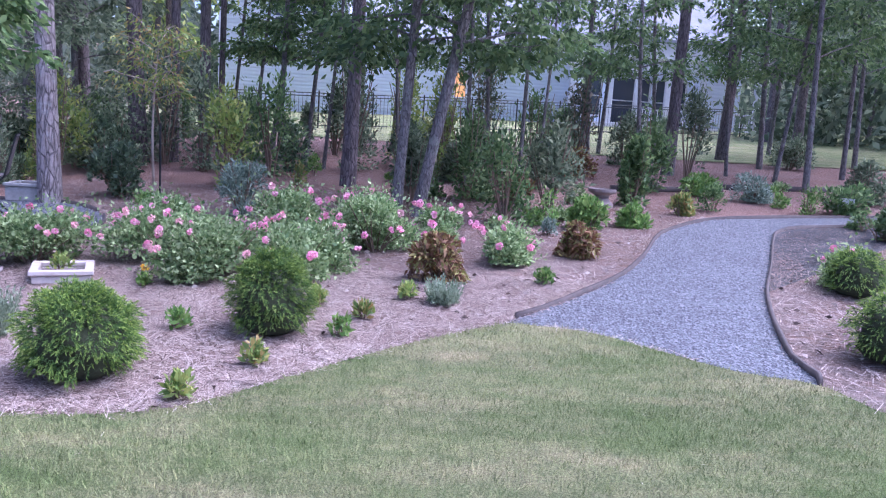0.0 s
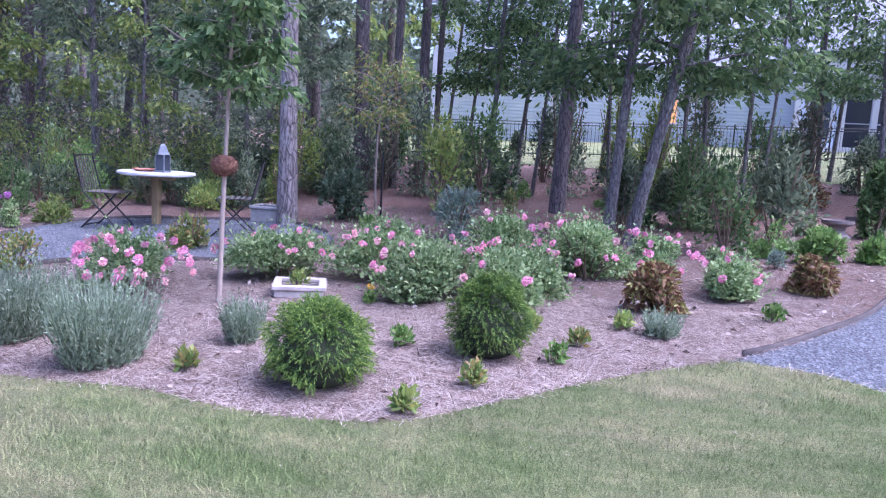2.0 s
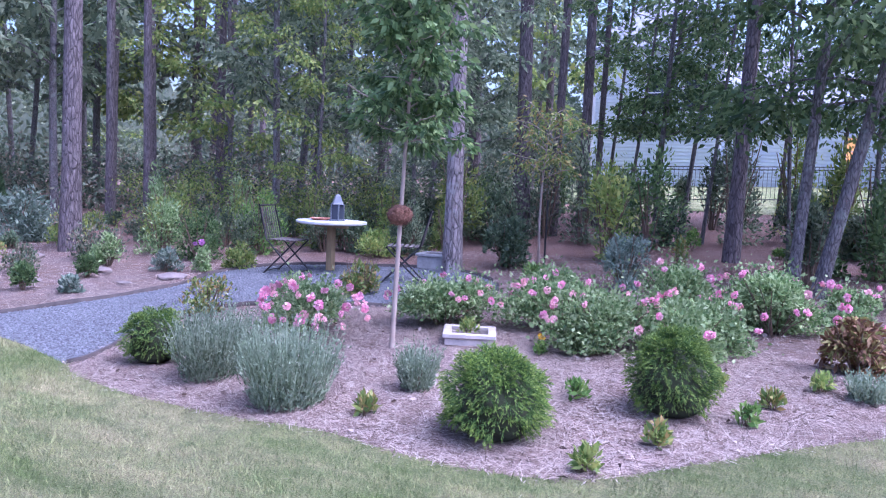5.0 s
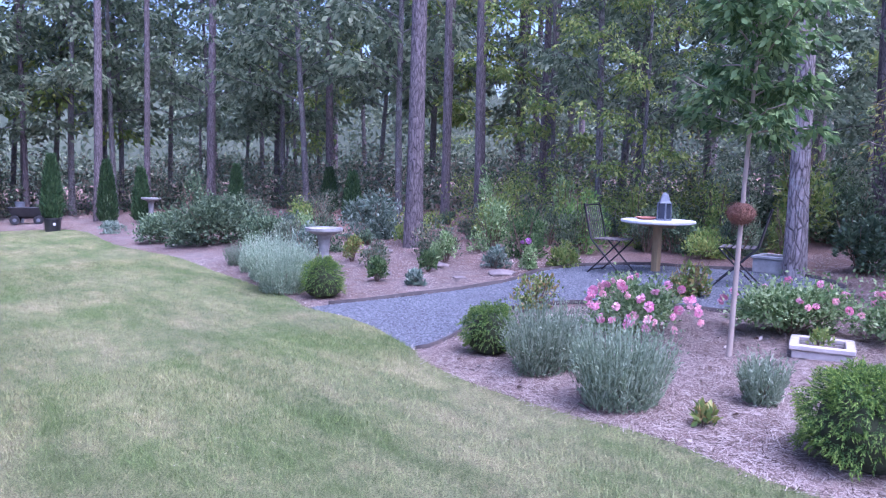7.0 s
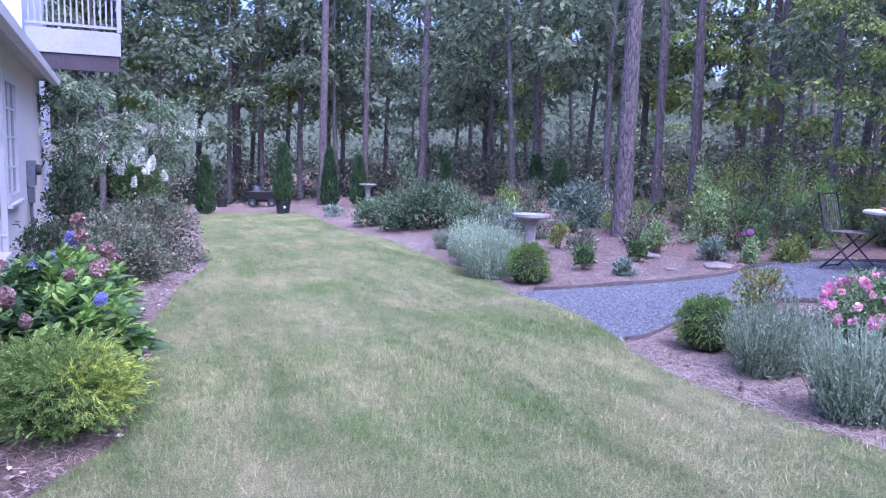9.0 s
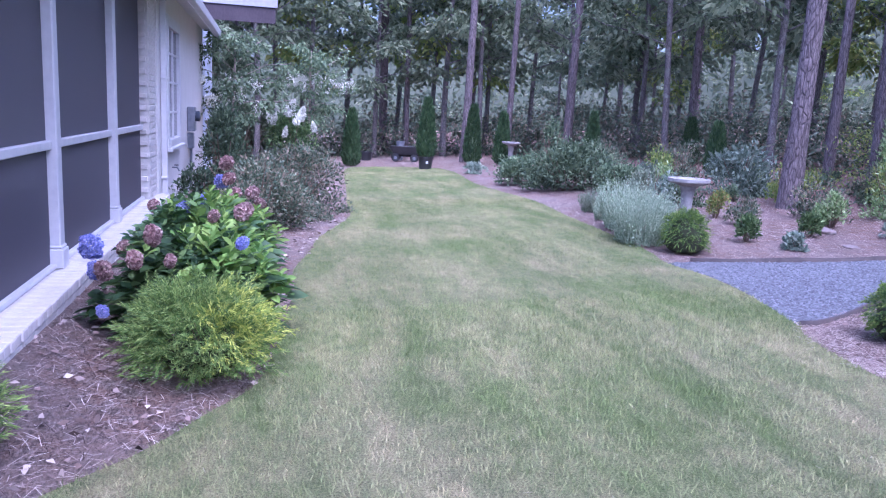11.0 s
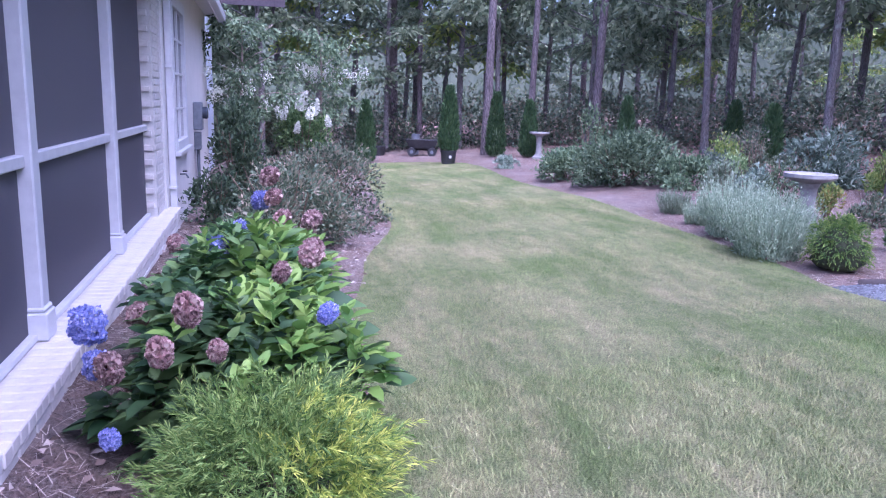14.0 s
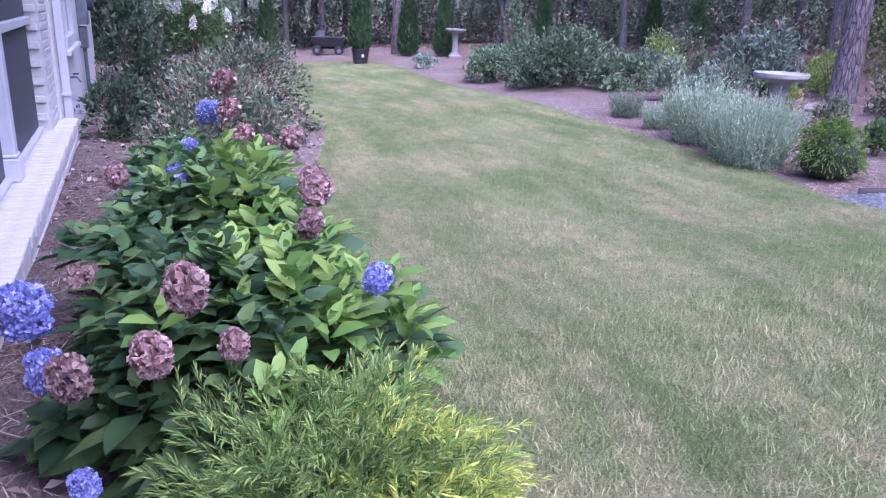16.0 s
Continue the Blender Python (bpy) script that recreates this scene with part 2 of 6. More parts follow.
M = {
    "lawn": mat("lawn", lawn_build), "mulch": mat("mulch", mulch_build), "gravel": mat("gravel", gravel_build),
    "blade": mat("grass_blade", blade_build),
    "straw": leaf_mat("pine_straw", (0.04, 0.026, 0.02), (0.30, 0.22, 0.19), 0.8, 0.1, (0.62, 0.54, 0.48)),
    "clip": leaf_mat("dry_clippings", (0.36, 0.33, 0.22), (0.52, 0.48, 0.36), 0.8, 0.1),
    "pebble": leaf_mat("crushed_stone", (0.055, 0.06, 0.07), (0.112, 0.119, 0.134), 0.85, 0.0, (0.19, 0.198, 0.212)),
    # near-black fill: the shade inside a bush as a colour
    "core": plain_mat("shaded_core_fill", (0.02, 0.026, 0.012), (0.05, 0.06, 0.028), 40, 1.0, 0, 1.0),
    "spruce": leaf_mat("spruce_needles", (0.02, 0.055, 0.014), (0.07, 0.14, 0.028), 0.6, 0.25, (0.13, 0.22, 0.045)),
    "sprucetip": leaf_mat("spruce_young_needles", (0.085, 0.16, 0.03), (0.18, 0.28, 0.05), 0.6, 0.3, (0.32, 0.42, 0.085)),
    "sage": leaf_mat("lavender_leaves", (0.14, 0.195, 0.115), (0.26, 0.325, 0.215), 0.75, 0.3, (0.36, 0.42, 0.30)),
    "palesage": leaf_mat("pale_lavender_leaves", (0.20, 0.28, 0.175), (0.34, 0.43, 0.29), 0.75, 0.3, (0.45, 0.52, 0.37)),
    "rose": leaf_mat("rose_leaves", (0.09, 0.165, 0.06), (0.25, 0.35, 0.14), 0.55, 0.4, (0.42, 0.51, 0.27)),
    "petal": leaf_mat("pink_petals", (0.70, 0.22, 0.38), (0.84, 0.40, 0.54), 0.6, 0.3, (0.90, 0.60, 0.68)),
    "palepetal": leaf_mat("pale_pink_petals", (0.85, 0.45, 0.50), (0.92, 0.62, 0.64), 0.6, 0.3),
    "purple": leaf_mat("purple_petals", (0.40, 0.14, 0.42), (0.58, 0.28, 0.56), 0.6, 0.3),
    "white": leaf_mat("white_petals", (0.75, 0.76, 0.66), (0.85, 0.86, 0.80), 0.6, 0.3),
    "blue": leaf_mat("blue_petals", (0.20, 0.24, 0.58), (0.36, 0.38, 0.72), 0.75, 0.3, (0.54, 0.53, 0.82)),
    "mauve": leaf_mat("faded_petals", (0.26, 0.15, 0.15), (0.42, 0.27, 0.26), 0.85, 0.3, (0.55, 0.43, 0.38)),
    "hyd": leaf_mat("hydrangea_leaves", (0.03, 0.075, 0.03), (0.09, 0.165, 0.06), 0.5, 0.35, (0.16, 0.25, 0.08)),
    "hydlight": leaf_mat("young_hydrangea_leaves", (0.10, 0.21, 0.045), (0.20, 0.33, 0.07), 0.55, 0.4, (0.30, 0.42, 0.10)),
    "gold": leaf_mat("golden_sprays", (0.18, 0.27, 0.05), (0.38, 0.45, 0.08), 0.6, 0.4, (0.62, 0.62, 0.14)),
    "green_spray": leaf_mat("green_sprays", (0.045, 0.105, 0.03), (0.17, 0.275, 0.07), 0.6, 0.35, (0.36, 0.46, 0.12)),
    "greentip": leaf_mat("young_green_sprays", (0.12, 0.22, 0.05), (0.24, 0.36, 0.09), 0.6, 0.35, (0.38, 0.48, 0.14)),
    "dark": leaf_mat("dark_leaves", (0.035, 0.062, 0.038), (0.10, 0.155, 0.085), 0.4, 0.35, (0.20, 0.26, 0.15)),
    "azalea": leaf_mat("azalea_leaves", (0.045, 0.075, 0.045), (0.14, 0.18, 0.11), 0.5, 0.2, (0.26, 0.21, 0.15)),
    "cotone": leaf_mat("arching_shrub_leaves", (0.05, 0.085, 0.05), (0.13, 0.19, 0.10), 0.7, 0.3, (0.22, 0.29, 0.16)),
    "bright": leaf_mat("bright_leaves", (0.08, 0.17, 0.04), (0.17, 0.29, 0.07), 0.5, 0.3, (0.28, 0.40, 0.11)),
    "redleaf": leaf_mat("bronze_leaves", (0.10, 0.05, 0.03), (0.22, 0.12, 0.06), 0.6, 0.2, (0.22, 0.25, 0.07)),
    "mixed": leaf_mat("young_leaves", (0.10, 0.17, 0.05), (0.25, 0.32, 0.08), 0.5, 0.3, (0.40, 0.26, 0.10)),
    "grey": leaf_mat("greyish_leaves", (0.10, 0.16, 0.12), (0.22, 0.29, 0.22), 0.6, 0.25, (0.34, 0.40, 0.32)),
    "olive": leaf_mat("olive_grey_leaves", (0.07, 0.11, 0.08), (0.16, 0.21, 0.15), 0.55, 0.25, (0.27, 0.33, 0.26)),
    "oakleaf": leaf_mat("oak_leaves", (0.045, 0.09, 0.035), (0.12, 0.20, 0.075), 0.5, 0.52, (0.24, 0.33, 0.13)),
    "woodleaf": leaf_mat("woodland_leaves", (0.07, 0.105, 0.062), (0.20, 0.255, 0.155), 0.7, 0.6, (0.34, 0.39, 0.25)),
    "limeleaf": leaf_mat("sunlit_leaves", (0.12, 0.20, 0.05), (0.26, 0.34, 0.09), 0.55, 0.4, (0.40, 0.42, 0.12)),
    "needle": leaf_mat("pine_needles", (0.03, 0.07, 0.03), (0.09, 0.15, 0.06), 0.55, 0.25),
    "pinebark": bark_mat("pine_bark", (0.06, 0.05, 0.052), (0.24, 0.20, 0.205)),
    "greybark": bark_mat("lichened_bark", (0.12, 0.10, 0.098), (0.38, 0.33, 0.325), (0.42, 0.42, 0.41)),
    "oakbark": bark_mat("oak_bark", (0.075, 0.068, 0.068), (0.25, 0.23, 0.225), (0.26, 0.29, 0.25), 14),
    "twig": plain_mat("twigs", (0.10, 0.065, 0.045), (0.24, 0.17, 0.12), 20, 0.8, 0, 0.3, (1, 1, 0.2)),
    "pole": plain_mat("sapling_bark", (0.22, 0.17, 0.14), (0.42, 0.35, 0.30), 25, 0.8, 0, 0.3, (1, 1, 0.25)),
    "paint": plain_mat("white_paint", (0.50, 0.50, 0.52), (0.62, 0.62, 0.63), 12, 0.45, 0, 0.05),
    # the balcony's white paint with its shade put into the colour
    "shadedpaint": plain_mat("shaded_white_paint", (0.25, 0.25, 0.28), (0.33, 0.33, 0.36), 12, 0.5, 0, 0.05),
    "siding": plain_mat("pale_siding", (0.62, 0.68, 0.80), (0.70, 0.76, 0.87), 5, 0.6, 0, 0.06),
    "brick": plain_mat("painted_brick", (0.46, 0.43, 0.40), (0.66, 0.63, 0.60), 14, 0.85, 0, 0.5),
    "mortar": plain_mat("mortar", (0.50, 0.48, 0.45), (0.62, 0.60, 0.57), 30, 0.95, 0, 0.5),
    "stucco": plain_mat("painted_wall", (0.56, 0.54, 0.52), (0.66, 0.64, 0.62), 30, 0.85, 0, 0.3),
    "roof": plain_mat("roof_shingles", (0.16, 0.17, 0.20), (0.30, 0.31, 0.35), 6, 0.9, 0, 0.4, (1, 4, 4)),
    "concrete": plain_mat("cast_stone", (0.17, 0.165, 0.16), (0.34, 0.335, 0.325), 14, 0.9, 0, 0.4),
    "tan": plain_mat("pale_cast_stone", (0.32, 0.28, 0.26), (0.50, 0.45, 0.42), 16, 0.9, 0, 0.4),
    "iron": plain_mat("black_metal", (0.02, 0.02, 0.022), (0.05, 0.05, 0.052), 20, 0.5, 0.6, 0.1),
    "edging": plain_mat("dark_edging", (0.03, 0.025, 0.025), (0.09, 0.07, 0.065), 10, 0.8, 0, 0.4),
    "slat": plain_mat("grey_wood", (0.06, 0.052, 0.05), (0.14, 0.12, 0.115), 18, 0.8, 0, 0.3, (1, 6, 1)),
    "coir": plain_mat("coir_fibre", (0.08, 0.035, 0.022), (0.24, 0.12, 0.08), 40, 1.0, 0, 1.0, (1, 1, 1), 0.02),
    "terracotta": plain_mat("terracotta", (0.32, 0.12, 0.08), (0.48, 0.22, 0.15), 16, 0.85, 0, 0.2),
    "plastic": plain_mat("black_plastic", (0.015, 0.016, 0.018), (0.035, 0.036, 0.04), 8, 0.45, 0, 0.05),
    "zinc": plain_mat("weathered_zinc", (0.10, 0.115, 0.135), (0.20, 0.22, 0.25), 12, 0.55, 0.2, 0.15),
    "timber": plain_mat("post_timber", (0.20, 0.14, 0.07), (0.38, 0.28, 0.15), 14, 0.8, 0, 0.3, (1, 1, 0.2)),
    "dark_wood": plain_mat("dark_timber", (0.03, 0.022, 0.03), (0.07, 0.055, 0.065), 10, 0.8, 0, 0.3, (0.3, 2, 1)),
    "floor": plain_mat("porch_floor", (0.20, 0.17, 0.16), (0.32, 0.28, 0.26), 10, 0.7, 0, 0.1),
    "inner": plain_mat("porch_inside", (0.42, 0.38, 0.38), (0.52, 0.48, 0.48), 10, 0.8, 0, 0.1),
    "red": plain_mat("red_plastic", (0.50, 0.05, 0.04), (0.65, 0.10, 0.08), 12, 0.5, 0, 0.05),
    "stone": plain_mat("field_stone", (0.12, 0.095, 0.09), (0.25, 0.21, 0.195), 12, 0.9, 0, 0.5),
}


def glass_build(nt, p):
    p.inputs["Base Color"].default_value = (0.05, 0.06, 0.08, 1)
    p.inputs["Roughness"].default_value = 0.08
    p.inputs["Specular IOR Level"].default_value = 0.8


def screen_build(nt, p):
    """Insect mesh: too fine to see, it only thins the view."""
    p.inputs["Base Color"].default_value = (0.11, 0.105, 0.125, 1)
    p.inputs["Roughness"].default_value = 0.6
    p.inputs["Alpha"].default_value = 0.72
    f = noise_node(nt, 900, 1, 0.5)
    bump(nt, p, f, 0.1, 0.001)


def lamp_build(nt, p):
    p.inputs["Base Color"].default_value = (0.9, 0.5, 0.2, 1)
    p.inputs["Emission Color"].default_value = (1.0, 0.36, 0.06, 1)
    p.inputs["Emission Strength"].default_value = 0.22


M["glass"], M["screen"], M["lit"] = mat("window_glass", glass_build), mat("insect_screen", screen_build), mat("lit_window", lamp_build)

# ---- mesh helpers ----


BED = np.array([(-22.6, 1.93), (-17, 1.38), (-13.6, 1.06), (-12.0, 0.93), (-10.2, 0.38), (-9.27, 0.22), (-8.2, 0.0), (-7.45, -0.02), (-6.4, -0.12), (-5.15, -0.28), (-4.7, -0.52), (-4.1, -0.97), (-3.7, -1.45)])


def base_z(x, y):
    """The ground rises gently away from the house and towards the far path."""
    return 0.02 * np.clip(x, -60, 40) + 0.055 * np.clip(y, -20, 46)


def gz(x, y):
    """Height of the ground, with the bed mounded up along the house."""
    by = np.interp(x, BED[:, 0], BED[:, 1])
    s = np.clip((y - by) / np.minimum(-1.5 - by, -0.05), 0, 1) * (np.asarray(x) > -22.5) * (np.asarray(x) < -3.72)
    return base_z(x, y) + 0.25 * np.clip((by + 1.5) / 1.0, 0, 1) * s ** 2


def mesh_np(name, v, quads=(), tris=()):
    v = np.asarray(v, np.float32).reshape(-1, 3)
    quads, tris = np.asarray(quads, np.int32).reshape(-1, 4), np.asarray(tris, np.int32).reshape(-1, 3)
    me = bpy.data.meshes.new(name)
    me.vertices.add(len(v))
    me.vertices.foreach_set("co", v.ravel())
    me.loops.add(quads.size + tris.size)
    me.loops.foreach_set("vertex_index", np.concatenate([quads.ravel(), tris.ravel()]).astype(np.int32))
    me.polygons.add(len(quads) + len(tris))
    starts = np.concatenate([np.arange(len(quads)) * 4, quads.size + np.arange(len(tris)) * 3]).astype(np.int32)
    me.polygons.foreach_set("loop_start", starts)
    me.update(calc_edges=True)
    me.validate()
    return me


def part(name, data, material, parent=None, label="", kind="", smooth=False):
    """Links a bmesh or a mesh as one object under a thing or a part."""
    if isinstance(data, bmesh.types.BMesh):
        me = bpy.data.meshes.new(name)
        data.to_mesh(me)
        data.free()
    else:
        me = data
    if not me.materials:
        me.materials.append(material)
    if smooth:
        me.polygons.foreach_set("use_smooth", np.ones(len(me.polygons), bool))
    ob = new(name, me)
    if parent:
        ob.parent = parent
    return tagged(ob, label, kind=kind)


def thing(name, x, y, label, category, group="", z=None, yaw=0.0):
    root = new(name)
    root.empty_display_size = 0.1
    root.matrix_world = pose(x, y, gz(x, y) if z is None else z, 0, 0, yaw)
    return tagged(root, label, category, group)


def box_bm(boxes, bevel=0.0):
    """Boxes (x0, y0, z0, x1, y1, z1), joined into one mesh with softened edges."""
    bm = bmesh.new()
    for x0, y0, z0, x1, y1, z1 in boxes:
        r = bmesh.ops.create_cube(bm, size=1)
        bmesh.ops.transform(bm, verts=r["verts"], matrix=Matrix.Translation(((x0 + x1) / 2, (y0 + y1) / 2, (z0 + z1) / 2)) @ Matrix.Diagonal((x1 - x0, y1 - y0, z1 - z0, 1)))
    if bevel:
        bmesh.ops.bevel(bm, geom=list(bm.edges), offset=bevel, segments=1, affect="EDGES")
    return bm


def lathe(profile, n=28, wobble=0.0):
    """A turned shape from (radius, height) pairs."""
    bm = bmesh.new()
    rings = []
    for r, z in profile:
        rings.append([bm.verts.new((r * math.cos(2 * math.pi * i / n) * (1 + wobble * math.sin(5.1 * i + 9 * z)), r * math.sin(2 * math.pi * i / n) * (1 + wobble * math.sin(3.7 * i + 7 * z)), z)) for i in range(n)])
    for a, b in zip(rings, rings[1:]):
        for i in range(n):
            bm.faces.new((a[i], a[(i + 1) % n], b[(i + 1) % n], b[i]))
    for ring, flip in ((rings[0], True), (rings[-1], False)):
        bm.faces.new(list(reversed(ring)) if flip else ring)
    return bm


def tubes(paths, sides=6):
    """Tapered tubes along lists of (x, y, z, radius)."""
    vs, qs, base = [], [], 0
    ang = np.arange(sides) * 2 * np.pi / sides
    for path in paths:
        p = np.array(path, float)
        d = np.gradient(p[:, :3], axis=0)
        d /= np.linalg.norm(d, axis=1, keepdims=True) + 1e-9
        ref = np.where(np.abs(d[:, 2:3]) > 0.9, np.array([[1.0, 0, 0]]), np.array([[0, 0, 1.0]]))
        a = np.cross(d, ref)
        a /= np.linalg.norm(a, axis=1, keepdims=True) + 1e-9
        b = np.cross(d, a)
        ring = p[:, None, :3] + p[:, None, 3:4] * (np.cos(ang)[None, :, None] * a[:, None] + np.sin(ang)[None, :, None] * b[:, None])
        vs.append(ring.reshape(-1, 3))
        k, s = np.meshgrid(np.arange(len(p) - 1), np.arange(sides), indexing="ij")
        s2 = (s + 1) % sides
        qs.append(base + np.stack([k * sides + s, k * sides + s2, (k + 1) * sides + s2, (k + 1) * sides + s], -1).reshape(-1, 4))
        base += len(p) * sides
    return np.concatenate(vs), np.concatenate(qs)


def tube_mesh(name, paths, sides=6):
    v, q = tubes(paths, sides)
    return mesh_np(name, v, q)


def unit(v):
    return v / (np.linalg.norm(v, axis=-1, keepdims=True) + 1e-9)


def leaf_mesh(name, pos, direction, length, width, fold=0.25, droop=0.0, tumble=1.0):
    """One four-sided, slightly folded leaf at each place, pointing along its direction."""
    n = len(pos)
    d = unit(direction)
    side = unit(np.cross(d, unit(RNG.normal(size=(n, 3)) * tumble + np.array([0, 0, 1.2]))))
    up = np.cross(side, d)
    L, W = np.broadcast_to(length, n)[:, None], np.broadcast_to(width, n)[:, None]
    mid = pos + d * L * 0.45
    tip = pos + d * L - np.array([0, 0, 1.0]) * L * droop
    v = np.stack([pos, mid + side * W * 0.5 + up * W * fold, tip, mid - side * W * 0.5 + up * W * fold], 1)
    q = np.arange(4 * n).reshape(n, 4)
    return mesh_np(name, v.reshape(-1, 3), q)


def broad_leaf_mesh(name, pos, direction, length, width, fold=0.16, droop=0.2):
    """Larger oval, pointed leaves creased along the midrib."""
    n = len(pos)
    d = unit(direction)
    side = unit(np.cross(d, unit(RNG.normal(size=(n, 3)) * 0.35 + np.array([0, 0, 1.2]))))
    up = np.cross(side, d)
    L, W = length[:, None], width[:, None]
    down = np.array([0, 0, 1.0]) * L * droop

    def at(s, k):
        return pos + d * L * s - down * s * s + side * W * k + up * W * abs(k) * fold * 2
    v = np.stack([at(0, 0), at(0.3, 0.46), at(0.3, 0), at(0.3, -0.46), at(0.68, 0.38), at(0.68, 0), at(0.68, -0.38), at(1, 0)], 1)
    k = np.arange(n)[:, None, None] * 8
    q = (k + np.array([[1, 4, 5, 2], [2, 5, 6, 3]])).reshape(-1, 4)
    t = (k + np.array([[0, 1, 2], [0, 2, 3], [4, 7, 5], [5, 7, 6]])).reshape(-1, 3)
    return mesh_np(name, v.reshape(-1, 3), q, t)


def in_dome(n, w, d, h, shell=0.55, flat=0.0):
    """Places in a rounded, uneven bush: mostly near its skin."""
    u = unit(RNG.normal(size=(n, 3)))
    low = u[:, 2] < -0.55
    u[low, 2] *= -1
    r = shell + (1 - shell) * RNG.random(n) ** 0.6
    lump = 1 + 0.09 * np.sin(4 * np.arctan2(u[:, 1], u[:, 0]) + 6 * u[:, 2]) + 0.07 * np.sin(9 * u[:, 0] + 7 * u[:, 2] + 1) + 0.05 * np.sin(11 * u[:, 1] - 8 * u[:, 2])
    p = u * (r * lump)[:, None] * np.array([w / 2, d / 2, h * 0.58]) + np.array([0, 0, h * 0.44])
    p[:, 2] = np.maximum(p[:, 2], 0.02 * h + 0.03 * RNG.random(n))
    return p, u


def ball_bloom(name, r, n, petal, core=0.6):
    """A flower head: petals set all over a small ball."""
    u = unit(RNG.normal(size=(n, 3)))
    t = unit(np.cross(u, RNG.normal(size=(n, 3))))
    lump = 0.86 + 0.16 * np.sin(5 * u[:, :1] + 4 * u[:, 1:2]) * np.sin(4 * u[:, 2:] + 3 * u[:, :1]) + 0.22 * (RNG.random((n, 1)) - 0.5)
    return leaf_mesh(name, u * r * core * lump, u * 0.5 + t, petal, petal * 0.9, 0.35)

# ---- ground ----
LAWN = [(-5.35, 3.34), (-5.05, 3.2), (-4.3, 3.07), (-3.4, 3.07), (-2.9, 3.13), (-2.4, 3.07), (-1.92, 3.04), (-1.37, 3.18), (-0.9, 3.63), (-0.35, 4.2), (0.3, 4.73),
        (0.57, 4.74), (0.93, 4.64), (1.25, 4.38), (1.66, 4.04), (2.09, 3.86), (2.3, 3.45), (2.9, 3.1), (4.5, 2.6), (9, 1.5), (12, -2), (10, -8), (2, -9), (-3.2, -6), (-3.6, -1.9),
        (-4.1, -0.95), (-4.7, -0.5), (-5.15, -0.26), (-6.4, -0.1), (-7.45, 0.0), (-8.2, 0.02), (-9.27, 0.24), (-10.2, 0.4), (-12.0, 0.95), (-13.6, 1.08), (-17, 1.4), (-22.6, 1.95),
        (-23.4, 2.8), (-21.7, 4.6), (-16.8, 4.2), (-13.4, 4.27), (-11.2, 4.05), (-8.5, 3.8), (-7.63, 3.62), (-6.95, 3.66), (-6.17, 3.55)]
PATIO = [(-7.63, 3.64), (-6.95, 3.68), (-6.17, 3.57), (-5.35, 3.36), (-5.45, 3.81), (-5.73, 4.37), (-5.95, 5.0), (-5.7, 5.7), (-4.9, 6.15), (-4.2, 6.4), (-3.8, 6.8), (-3.68, 7.5), (-4.06, 8.28),
         (-4.88, 8.84), (-6.01, 8.66), (-6.92, 8.34), (-7.41, 7.78), (-7.5, 7.1), (-7.22, 6.17), (-7.25, 5.44), (-7.42, 4.58)]
WALKWAY = [(0.32, 4.75), (0.57, 4.76), (0.93, 4.66), (1.25, 4.4), (1.66, 4.06), (2.09, 3.88), (2.13, 4.34), (2.33, 5.07), (2.65, 5.98), (3.17, 7.12), (3.7, 8.35), (4.1, 9.1), (4.75, 9.55), (5.84, 9.8), (9, 10.4), (14, 11.2),
           (14, 12.2), (9, 11.3), (6.35, 10.75), (3.86, 10.0), (3.18, 9.5), (2.47, 8.57), (1.93, 7.24), (1.5, 6.34), (0.86, 5.41)]


def smooth_loop(pts, n=4):
    """A closed outline, rounded through its points."""
    p = np.array(pts, float)
    out = []
    for i in range(len(p)):
        a, b, c, d = p[i - 1], p[i], p[(i + 1) % len(p)], p[(i + 2) % len(p)]
        for t in np.arange(n) / n:
            out.append(0.5 * (2 * b + (c - a) * t + (2 * a - 5 * b + 4 * c - d) * t * t + (3 * b - a - 3 * c + d) * t ** 3))
    return np.array(out)


def inside(poly, p):
    x, y = p[:, 0], p[:, 1]
    hit = np.zeros(len(p), bool)
    for (x0, y0), (x1, y1) in zip(poly, np.roll(poly, -1, 0)):
        c = (y0 > y) != (y1 > y)
        hit ^= c & (x < (x1 - x0) * (y - y0) / (y1 - y0 + 1e-12) + x0)
    return hit


def sheet(name, loop, lift, material, label, category):
    bm = bmesh.new()
    top = [bm.verts.new((x, y, base_z(x, y) + lift)) for x, y in loop]
    f = bm.faces.new(top)
    bmesh.ops.triangulate(bm, faces=[f])
    return tagged(part(name, bm, M[material], kind="structure"), label, category)


xs = np.unique(np.concatenate([[-4000, -900, -300, -120], np.arange(-60, 41, 2.0), [120, 300, 900, 4000]]))
ys = np.unique(np.concatenate([[-4000, -900, -300, -100, -40, -20], np.arange(-18, 47, 2.0), [46, 100, 300, 900, 4000]]))
gx, gy = np.meshgrid(xs, ys, indexing="ij")
gv = np.stack([gx, gy, base_z(gx, gy)], -1).reshape(-1, 3)
ki, kj = np.meshgrid(np.arange(len(xs) - 1), np.arange(len(ys) - 1), indexing="ij")
ny = len(ys)
gq = np.stack([ki * ny + kj, (ki + 1) * ny + kj, (ki + 1) * ny + kj + 1, ki * ny + kj + 1], -1).reshape(-1, 4)
tagged(part("ground", mesh_np("ground", gv, gq), M["mulch"], kind="structure"), "pine-straw mulch and bare woodland floor", "ground")
lawn_loop, patio_loop, walk_loop = smooth_loop(LAWN), smooth_loop(PATIO, 3), smooth_loop(WALKWAY, 3)
